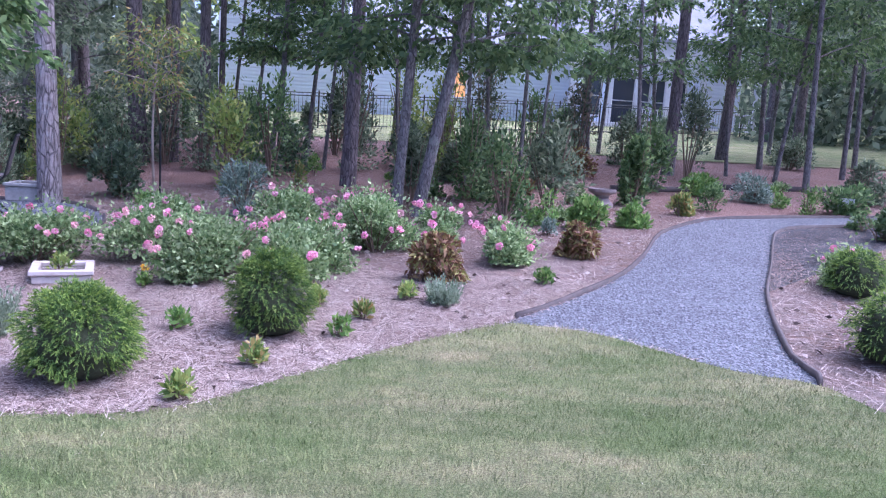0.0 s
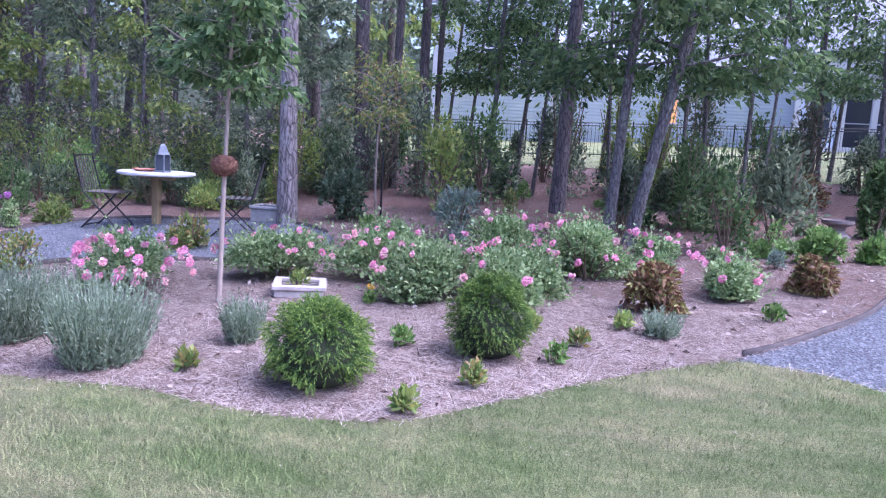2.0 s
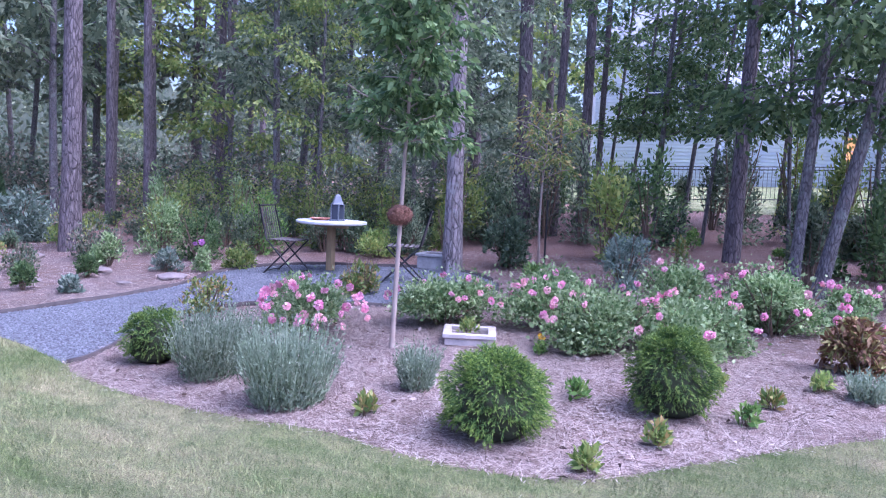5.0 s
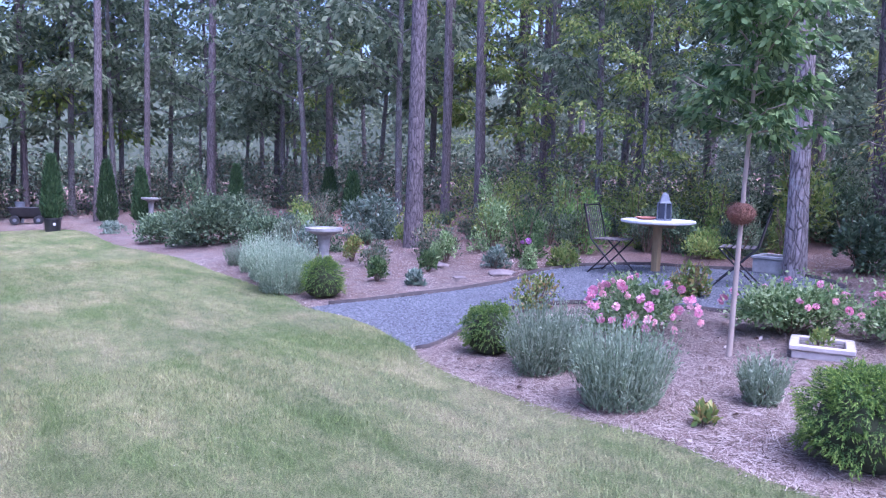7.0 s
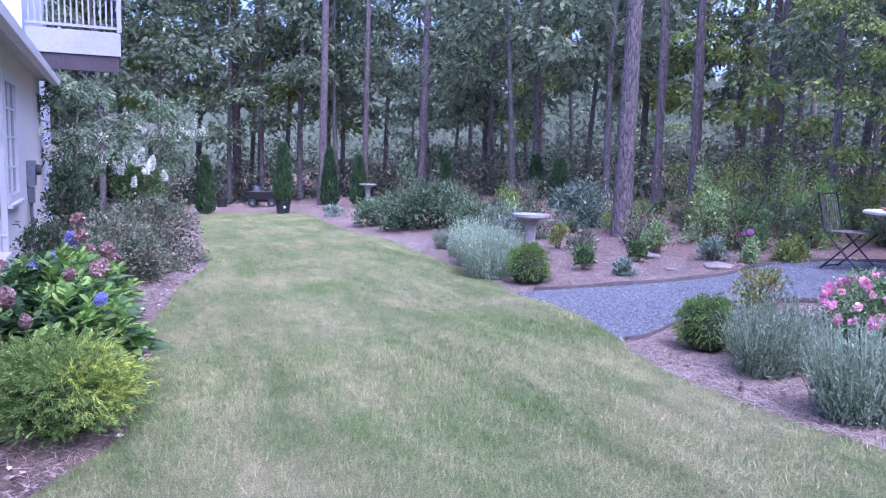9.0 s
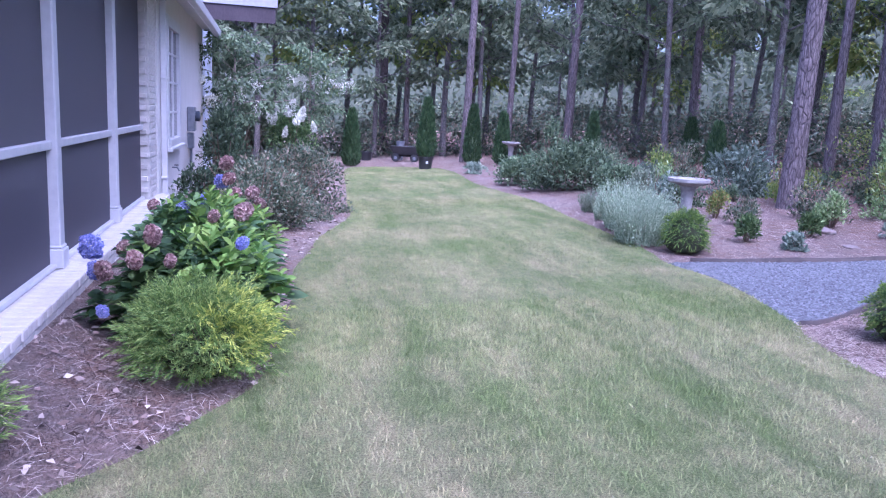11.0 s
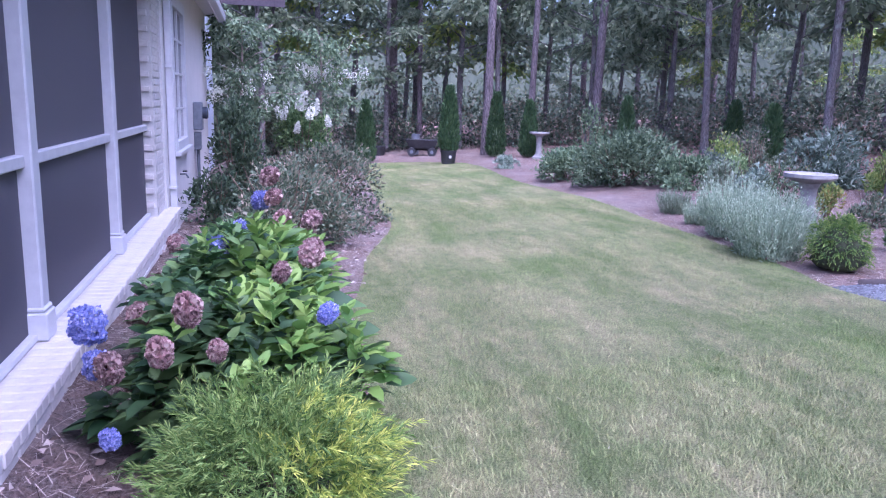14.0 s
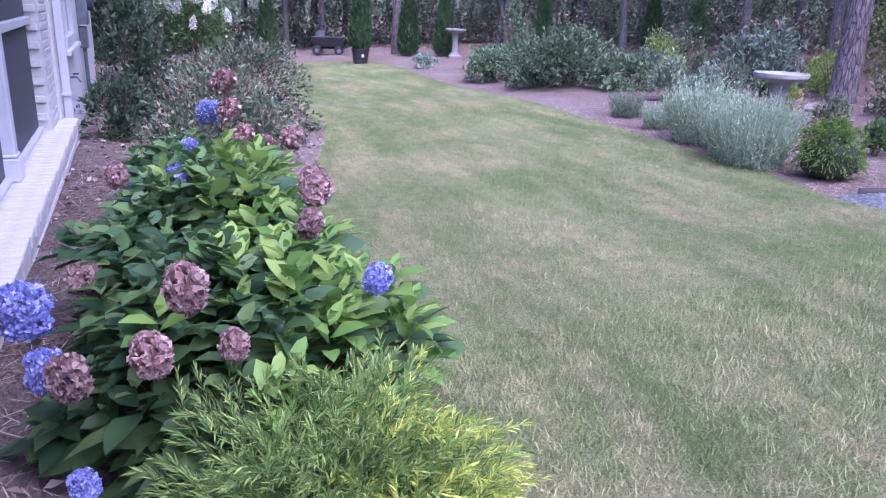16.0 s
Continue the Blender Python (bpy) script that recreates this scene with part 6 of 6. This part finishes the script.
def field_stone(x, y, w, d, h, seed):
    root = thing("stone", x, y, "flat brown field stone lying in the bed", "stone", "field stones", yaw=seed * 50)
    bm = bmesh.new()
    bmesh.ops.create_icosphere(bm, subdivisions=3, radius=0.5)
    for v in bm.verts:
        v.co *= 1 + 0.35 * noise.noise(v.co * 2.2 + Vector((seed, 0, 0)))
        v.co = Vector((v.co.x * w, v.co.y * d, v.co.z * h + h * 0.25))
    part("rock", bm, M["stone"], root)


for i, (x, y, w) in enumerate([(-7.7, 6.55, 0.36), (-9.0, 5.55, 0.25), (-8.9, 6.5, 0.3), (-7.9, 6.0, 0.18), (-3.75, 7.3, 0.16), (-10.9, 6.9, 0.35)]):
    field_stone(x, y, w, w * 0.7, w * 0.3, i + 1)

# the mounded mulch bed along the house
bx = np.linspace(-22.45, -3.74, 90)
by = np.interp(bx, BED[:, 0], BED[:, 1])
bv = []
for s in np.linspace(0, 1, 9):
    yy = by + (-1.5 - by) * s
    bv.append(np.column_stack([bx, yy, gz(bx, yy) + 0.004]))
bi, bj = np.meshgrid(np.arange(8), np.arange(89), indexing="ij")
bq = np.stack([bi * 90 + bj, bi * 90 + bj + 1, (bi + 1) * 90 + bj + 1, (bi + 1) * 90 + bj], -1).reshape(-1, 4)
tagged(part("ground_bed", mesh_np("ground_bed", np.concatenate(bv), bq[:, ::-1]), M["mulch"], kind="structure"), "mounded brown mulch bed along the house", "flower bed")

# ---- our house: screened porch, wall and eaves ----
YS = -1.72
tagged(part("porch_floor", box_bm([(-11.3, -6.0, -0.6, -2.5, -1.96, 0.10)]), M["floor"], kind="structure"), "tiled floor of the screened porch", "floor")
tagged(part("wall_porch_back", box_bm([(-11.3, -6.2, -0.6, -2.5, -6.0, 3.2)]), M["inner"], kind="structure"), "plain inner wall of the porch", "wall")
tagged(part("wall_porch_side", box_bm([(-2.5, -6.2, -0.6, -2.3, -1.52, 3.2)]), M["stucco"], kind="structure"), "painted side wall of the porch", "wall")
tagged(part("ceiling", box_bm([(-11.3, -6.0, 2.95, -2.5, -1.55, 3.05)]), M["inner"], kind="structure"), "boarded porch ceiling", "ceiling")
tagged(part("beam", box_bm([(-11.3, -1.82, 2.62, -2.5, -1.62, 2.945)], 0.01), M["paint"], kind="structure"), "white painted porch beam", "beam")
screen = thing("screen_wall", -2.5, YS, "white-framed insect screens of the porch", "porch screen", z=0.17)
for x in (-4.68, -6.80, -8.92):
    k = x + 2.5
    p_ = part("post", box_bm([(k - 0.06, -0.06, 0, k + 0.06, 0.06, 2.45)], 0.008), M["paint"], screen)
    part("post_base", box_bm([(k - 0.08, -0.08, 0, k + 0.08, 0.08, 0.14), (k - 0.07, -0.07, 0.142, k + 0.07, 0.07, 0.165)], 0.008), M["paint"], screen)
for x0, x1 in ((-10.75, -8.98), (-8.86, -6.86), (-6.74, -4.74), (-4.62, -2.54)):
    a, b = x0 + 2.5, x1 + 2.5
    part("rail", box_bm([(a + 0.002, -0.03, 0.845, b - 0.002, 0.03, 0.905)], 0.006), M["paint"], screen)
    part("sill_strip", box_bm([(a + 0.002, -0.03, 0.002, b - 0.002, 0.03, 0.035)], 0.004), M["paint"], screen)
    for z0, z1 in ((0.036, 0.844), (0.906, 2.45)):
        part("screen", box_bm([(a + 0.003, -0.012, z0, b - 0.003, -0.009, z1)]), M["screen"], screen, "dark insect screen")


def porch_chair(x, y, yaw):
    root = thing("porch_chair", x, y, "dark slatted chair standing inside the porch", "chair", "porch chairs", 0.10, yaw)
    part("seat", box_bm([(-0.26, -0.25, 0.40, 0.26, 0.25, 0.44)], 0.01), M["dark_wood"], root)
    for i in range(5):
        part("back_slat", tube_mesh("back_slat", [[(-0.2 + 0.1 * i, 0.24, 0.44, 0.018), (-0.2 + 0.1 * i, 0.34, 1.0, 0.018)]], 5), M["dark_wood"], root)
    for sx in (-0.24, 0.24):
        for sy in (-0.22, 0.22):
            part("leg", box_bm([(sx - 0.02, sy - 0.02, 0, sx + 0.02, sy + 0.02, 0.40)], 0.004), M["dark_wood"], root)
        part("armrest", box_bm([(sx - 0.035, -0.24, 0.62, sx + 0.035, 0.24, 0.645)], 0.006), M["dark_wood"], root)
    return root


porch_chair(-8.0, -2.9, 150)
porch_chair(-9.6, -3.6, 60)

ledge = tagged(part("wall_ledge", box_bm([(-11.5, -1.955, -0.7, -2.5, -1.50, 0.10)]), M["mortar"], kind="structure"), "low painted brick wall under the screens", "wall")
column = tagged(part("wall_column", box_bm([(-11.32, -1.95, 0.10, -10.77, -1.63, 2.94)]), M["mortar"], kind="structure"), "painted brick pier at the porch's end", "wall")
WALL_Y = -1.6
WX0, WX1, WZ0, WZ1 = -13.55, -12.2, 0.78, 2.42
tagged(part("wall_north", box_bm([(WX1, WALL_Y - 0.25, -0.8, -11.33, WALL_Y, 3.1), (-18.3, WALL_Y - 0.25, -0.8, WX0, WALL_Y, 3.1), (WX0, WALL_Y - 0.25, -0.8, WX1, WALL_Y, WZ0), (WX0, WALL_Y - 0.25, WZ1, WX1, WALL_Y, 3.1)]), M["stucco"], kind="structure"),
       "cream painted garden wall of the house", "wall")
tagged(part("wall_west", box_bm([(-18.3, -10, -0.8, -18.05, WALL_Y - 0.26, 3.1)]), M["stucco"], kind="structure"), "painted end wall of the house", "wall")
win = thing("window_1", (WX0 + WX1) / 2, WALL_Y, "white divided-light window in the painted wall", "window", z=WZ0)
win["kind"] = "structure"
hw, hh = (WX1 - WX0) / 2, WZ1 - WZ0
part("window_frame", box_bm([(-hw - 0.09, -0.02, -0.06, -hw + 0.05, 0.04, hh + 0.1), (hw - 0.05, -0.02, -0.06, hw + 0.09, 0.04, hh + 0.1), (-hw + 0.052, -0.02, hh - 0.05, hw - 0.052, 0.04, hh + 0.1), (-hw + 0.052, -0.02, -0.06, hw - 0.052, 0.05, 0.05)], 0.006), M["paint"], win)
part("window_sill", box_bm([(-hw - 0.13, -0.02, -0.115, hw + 0.13, 0.09, -0.063)], 0.008), M["paint"], win)
part("muntin", box_bm([(-0.03, -0.015, 0.052, 0.03, 0.02, hh - 0.052)], 0.004), M["paint"], win)
for z in (0.42, 0.84, 1.24):
    for a, b in ((-hw + 0.052, -0.032), (0.032, hw - 0.052)):
        part("muntin", box_bm([(a, -0.012, z - 0.014, b, 0.015, z + 0.014)], 0.003), M["paint"], win)
zz = [0.05, 0.42, 0.84, 1.24, hh - 0.05]
for z0, z1 in zip(zz, zz[1:]):
    for a, b in ((-hw + 0.05, -0.03), (0.03, hw - 0.05)):
        part("pane", box_bm([(a, -0.010, z0 + 0.014, b, -0.006, z1 - 0.014)]), M["glass"], win, "dark reflecting pane")
pipe = thing("downspout", -11.6, WALL_Y + 0.06, "white square downspout beside the brick pier", "downspout", z=-0.25)
part("pipe", box_bm([(-0.04, -0.055, 0.1, 0.04, 0.02, 2.95)], 0.008), M["paint"], pipe)
part("elbow", box_bm([(-0.04, -0.055, 0.0, 0.04, 0.14, 0.098)], 0.01), M["paint"], pipe)
for z in (0.6, 1.9):
    part("bracket", box_bm([(-0.06, -0.06, z, 0.06, 0.024, z + 0.03)], 0.003), M["paint"], pipe)
met = thing("meter_box", -15.1, WALL_Y, "grey electric meter box on the wall", "meter box", z=0.55)
part("box", box_bm([(-0.16, 0, 0.3, 0.16, 0.13, 0.72)], 0.012), M["zinc"], met)
part("dial", lathe([(0.09, 0), (0.09, 0.06), (0.075, 0.08)], 20), M["glass"], met, "round glass meter dial").matrix_local = pose(0, 0.13, 0.56, -90, 0, 0)
part("lower_box", box_bm([(-0.11, 0, 0.0, 0.11, 0.10, 0.27)], 0.01), M["zinc"], met)
part("conduit", tube_mesh("conduit", [[(0.02, 0.05, -0.9, 0.025), (0.02, 0.05, 0.0, 0.025)]], 8), M["zinc"], met)
tap = thing("hose_tap", -12.75, WALL_Y, "small metal garden tap on the wall", "tap", z=0.40)
part("spout", tube_mesh("spout", [[(0, 0, 0, 0.012), (0, 0.07, 0.0, 0.012), (0, 0.10, -0.05, 0.011)]], 7), M["zinc"], tap)
part("wheel", lathe([(0.03, 0.0), (0.03, 0.012)], 14), M["iron"], tap).matrix_local = pose(0, 0.06, 0.03)
roofob = thing("roof", -10.0, -1.2, "shingled roof with white gutter and soffit", "roof", z=2.72)
roofob["kind"] = "structure"
bm = bmesh.new()
pts = [(-8.6, -0.35, 0.30), (7.8, -0.35, 0.30), (7.8, -9, 4.6), (-8.6, -9, 4.6)]
v0 = [bm.verts.new(p) for p in pts] + [bm.verts.new((a, b, c - 0.12)) for a, b, c in pts]
for f in ((0, 1, 2, 3), (7, 6, 5, 4), (0, 4, 5, 1), (1, 5, 6, 2), (2, 6, 7, 3), (3, 7, 4, 0)):
    bm.faces.new([v0[i] for i in f])
part("shingles", bm, M["roof"], roofob)
part("soffit", box_bm([(-8.6, -0.42, 0.14, 7.8, -0.16, 0.17)], 0.004), M["paint"], roofob)
part("fascia", box_bm([(-8.6, -0.155, 0.02, 7.8, -0.13, 0.26)], 0.004), M["paint"], roofob)
part("gutter", box_bm([(-8.6, -0.127, 0.0, 7.8, -0.115, 0.13), (-8.6, -0.112, 0.0, 7.8, -0.02, 0.012), (-8.6, -0.02, 0.0, 7.8, -0.008, 0.14)], 0.004), M["paint"], roofob)

# the wing beyond, with its balcony
tagged(part("wall_wing", box_bm([(-26, -9, -1.0, -18.85, -1.92, 6.2)]), M["siding"], kind="structure"), "pale siding of the house's far wing", "wall")
bal = thing("balcony", -19.0, -1.88, "white balcony with balusters on a dark timber floor", "balcony", z=3.5)
bal.scale = (0.762, 0.762, 0.762)
bal["kind"] = "structure"
part("deck", box_bm([(-4.0, 0, 0.0, 0, 2.36, 0.05)], 0.005), M["dark_wood"], bal)
for i in range(5):
    part("joist", box_bm([(-3.95, 0.1 + i * 0.5, -0.22, -0.03, 0.15 + i * 0.5, -0.002)], 0.004), M["dark_wood"], bal)
part("rim_joist", box_bm([(-0.028, 0.0, -0.45, 0.012, 2.36, -0.003)], 0.004), M["dark_wood"], bal)
# white boards, coloured darker to stand for the shade on this face
part("fascia", box_bm([(0.016, 0.0, 0.0, 0.06, 2.42, 0.66), (-4.0, 2.365, 0.0, 0.012, 2.42, 0.66)], 0.006), M["shadedpaint"], bal)
part("bottom_rail", box_bm([(0.0, 0.0, 0.74, 0.05, 2.32, 0.82)], 0.006), M["shadedpaint"], bal)
part("top_rail", box_bm([(-0.02, 0.0, 1.56, 0.07, 2.32, 1.63)], 0.008), M["shadedpaint"], bal)
part("corner_post", box_bm([(-0.06, 2.323, 0.664, 0.08, 2.45, 1.76)], 0.01), M["shadedpaint"], bal)
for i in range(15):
    part("baluster", box_bm([(0.01, 0.08 + i * 0.15, 0.822, 0.04, 0.125 + i * 0.15, 1.558)], 0.003), M["shadedpaint"], bal)
part("side_rail", box_bm([(-3.9, 2.36, 1.56, -0.065, 2.41, 1.63), (-3.9, 2.36, 0.74, -0.065, 2.41, 0.82)], 0.006), M["shadedpaint"], bal)
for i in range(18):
    part("baluster", box_bm([(-0.35 - i * 0.2, 2.37, 0.822, -0.31 - i * 0.2, 2.40, 1.558)], 0.003), M["shadedpaint"], bal)

# ---- fence ----
fence = thing("fence", -10, 23.6, "black metal fence with slim posts and rails", "fence", z=0)
FA, FB = np.array((-10, 23.6)), np.array((15.0, 35.5))
nP = 15
prev = None
for i in range(nP):
    q = FA + (FB - FA) * i / (nP - 1)
    z = gz(*q)
    l = q - FA
    part("post", tube_mesh("post", [[(l[0], l[1], z - 0.05, 0.03), (l[0], l[1], z + 1.28, 0.03), (l[0], l[1], z + 1.31, 0.012)]], 6), M["iron"], fence)
    if prev is not None:
        for hgt in (0.12, 1.12, 1.22):
            part("rail", tube_mesh("rail", [[(prev[0], prev[1], prev[2] + hgt, 0.016), (l[0], l[1], z + hgt, 0.016)]], 5), M["iron"], fence)
        for k in range(1, 14):
            t = k / 14
            c = np.array(prev) * (1 - t) + np.array((l[0], l[1], z)) * t
            part("picket", tube_mesh("picket", [[(c[0], c[1], c[2] + 0.05, 0.007), (c[0], c[1], c[2] + 1.2, 0.007)]], 4), M["iron"], fence)
    prev = (l[0], l[1], z)

# ---- the neighbours' house ----
nb = thing("neighbour_house", 0, 40, "pale blue-white two-winged house with a columned porch and grey roof", "house", z=1.6)


def siding(name, x0, x1, z0, z1, y, parent):
    """Lapped boards: each overlaps the one below."""
    wall = part(name, box_bm([(x0, y, z0, x1, y + 4, z1)]), M["siding"], parent)
    rows = int((z1 - z0) / 0.18)
    step = (z1 - z0) / rows
    me = mesh_np("board", [(x0, y - 0.035, 0), (x1, y - 0.035, 0), (x1, y - 0.006, step), (x0, y - 0.006, step), (x0, y - 0.004, 0), (x1, y - 0.004, 0)], [(0, 1, 2, 3), (0, 4, 5, 1)])
    for i in range(rows):
        part("board", me, M["siding"], wall).location = (0, 0, z0 + i * step)
    return wall


siding("wall", -12.2, -5.7, 0.0, 7.5, 0, nb)
siding("wall", -5.69, 6.2, 0.0, 4.6, 1.5, nb)
siding("wall", 6.21, 16.0, 0.0, 4.2, 2.6, nb)
for x in (-12.32, -5.8):
    part("corner_board", box_bm([(x, -0.06, 0, x + 0.22, 0.2, 7.5)], 0.01), M["paint"], nb)


def slope(name, quad, parent, thick=0.15):
    bm = bmesh.new()
    a = [bm.verts.new(p) for p in quad]
    b = [bm.verts.new((p[0], p[1], p[2] - thick)) for p in quad]
    n = len(quad)
    bm.faces.new(a)
    bm.faces.new(b[::-1])
    for i in range(n):
        bm.faces.new((a[i], b[i], b[(i + 1) % n], a[(i + 1) % n]))
    return part(name, bm, M["roof"], parent)


slope("roof", [(-12.7, -0.5, 7.6), (-5.3, -0.5, 7.6), (-7.5, 4, 11), (-10.5, 4, 11)], nb)
slope("roof", [(-5.6, 1.0, 4.7), (6.0, 1.0, 4.7), (6.0, 6, 8.4), (-5.6, 6, 8.4)], nb)
slope("roof", [(5.7, -0.5, 5.35), (16.6, -0.5, 5.35), (12.5, 4.5, 9.4), (6.9, 4.5, 9.4)], nb)
part("porch_beam", box_bm([(5.9, -0.2, 3.7, 16.2, 0.1, 4.35), (5.8, -0.35, 4.352, 16.3, 0.3, 5.15)], 0.02), M["paint"], nb, "white porch beam and cornice")
part("porch_floor", box_bm([(5.9, -0.3, 0.6, 16.2, 2.55, 1.0)], 0.02), M["paint"], nb)
part("porch_base", box_bm([(5.95, -0.25, -0.6, 16.1, -0.2, 0.59)], 0.01), M["zinc"], nb)
for x in (6.2, 8.2, 9.6, 11.2, 13.0, 15.9):
    c_ = part("column", box_bm([(x - 0.14, -0.15, 1.002, x + 0.14, 0.1, 3.698)], 0.02), M["paint"], nb)
for x0, x1 in ((9.76, 11.04), (11.36, 12.84), (13.16, 15.74)):
    part("porch_rail", box_bm([(x0, -0.08, 1.75, x1, 0.0, 1.85), (x0, -0.08, 1.15, x1, 0.0, 1.22)], 0.01), M["paint"], nb)
    for i in range(int((x1 - x0) / 0.16)):
        part("baluster", box_bm([(x0 + 0.06 + i * 0.16, -0.06, 1.222, x0 + 0.10 + i * 0.16, -0.02, 1.748)]), M["paint"], nb)


def house_window(x0, x1, z0, z1, y, lit=False):
    w = part("window", box_bm([(x0 - 0.1, y - 0.08, z0 - 0.1, x0, y - 0.035, z1 + 0.1), (x1, y - 0.08, z0 - 0.1, x1 + 0.1, y - 0.035, z1 + 0.1), (x0 + 0.002, y - 0.08, z1, x1 - 0.002, y - 0.035, z1 + 0.1), (x0 + 0.002, y - 0.08, z0 - 0.1, x1 - 0.002, y - 0.035, z0), (x0 + 0.002, y - 0.07, (z0 + z1) / 2 - 0.03, x1 - 0.002, y - 0.04, (z0 + z1) / 2 + 0.03)], 0.004), M["paint"], nb)
    part("pane", box_bm([(x0, y - 0.06, z0, x1, y - 0.045, z1)]), M["lit"] if lit else M["glass"], w, "pane glowing orange from a lamp indoors" if lit else "dark pane")


house_window(0.1, 0.66, 1.85, 3.15, 1.5, True)
house_window(6.75, 7.7, 1.35, 3.3, 0.05)
part("porch_end", box_bm([(6.36, 0.0, 1.002, 8.04, 0.05, 3.698)]), M["siding"], nb)
# two added windows: their dark panes stand for the shade inside the porch
house_window(8.45, 10.9, 1.1, 3.5, 2.6)
house_window(11.3, 12.9, 1.1, 3.5, 2.6)
house_window(-9.4, -8.4, 4.3, 6.2, 0)
house_window(-7.5, -6.7, 4.3, 6.2, 0)

# ---- bricks of the porch's low wall and pier ----


def brick_mesh(l, w, h):
    bm = box_bm([(-l / 2, -w / 2, -h / 2, l / 2, w / 2, h / 2)], 0.006)
    me = bpy.data.meshes.new("brick")
    bm.to_mesh(me)
    bm.free()
    return me


ROWLOCK, STRETCH, HEADER = brick_mesh(0.086, 0.46, 0.062), brick_mesh(0.205, 0.012, 0.058), brick_mesh(0.10, 0.04, 0.058)
x = -11.42
while x < -2.6:
    b = part("brick", ROWLOCK, M["brick"], ledge)
    b.location = (x, -1.71 + RNG.normal() * 0.003, 0.135 + RNG.normal() * 0.0015)
    x += 0.095
for c in range(5):
    x = -11.4 + (0.108 if c % 2 else 0)
    while x < -4.2:
        b = part("brick", STRETCH, M["brick"], ledge)
        b.location = (x, -1.496 + RNG.normal() * 0.001, 0.062 - c * 0.07)
        x += 0.216
for c in range(38):
    z = 0.21 + c * 0.071
    for k in range(2 + c % 2):
        b = part("brick", STRETCH, M["brick"], column)
        b.location = (-11.22 + 0.216 * k - (0.0 if c % 2 == 0 else 0.05), -1.626, z)
        if b.location.x > -10.86:
            b.location.x = -10.88
    if c % 2:
        b = part("brick", HEADER, M["brick"], column)
        b.location = (-10.765, -1.70, z)
        b.rotation_euler = (0, 0, math.pi / 2)
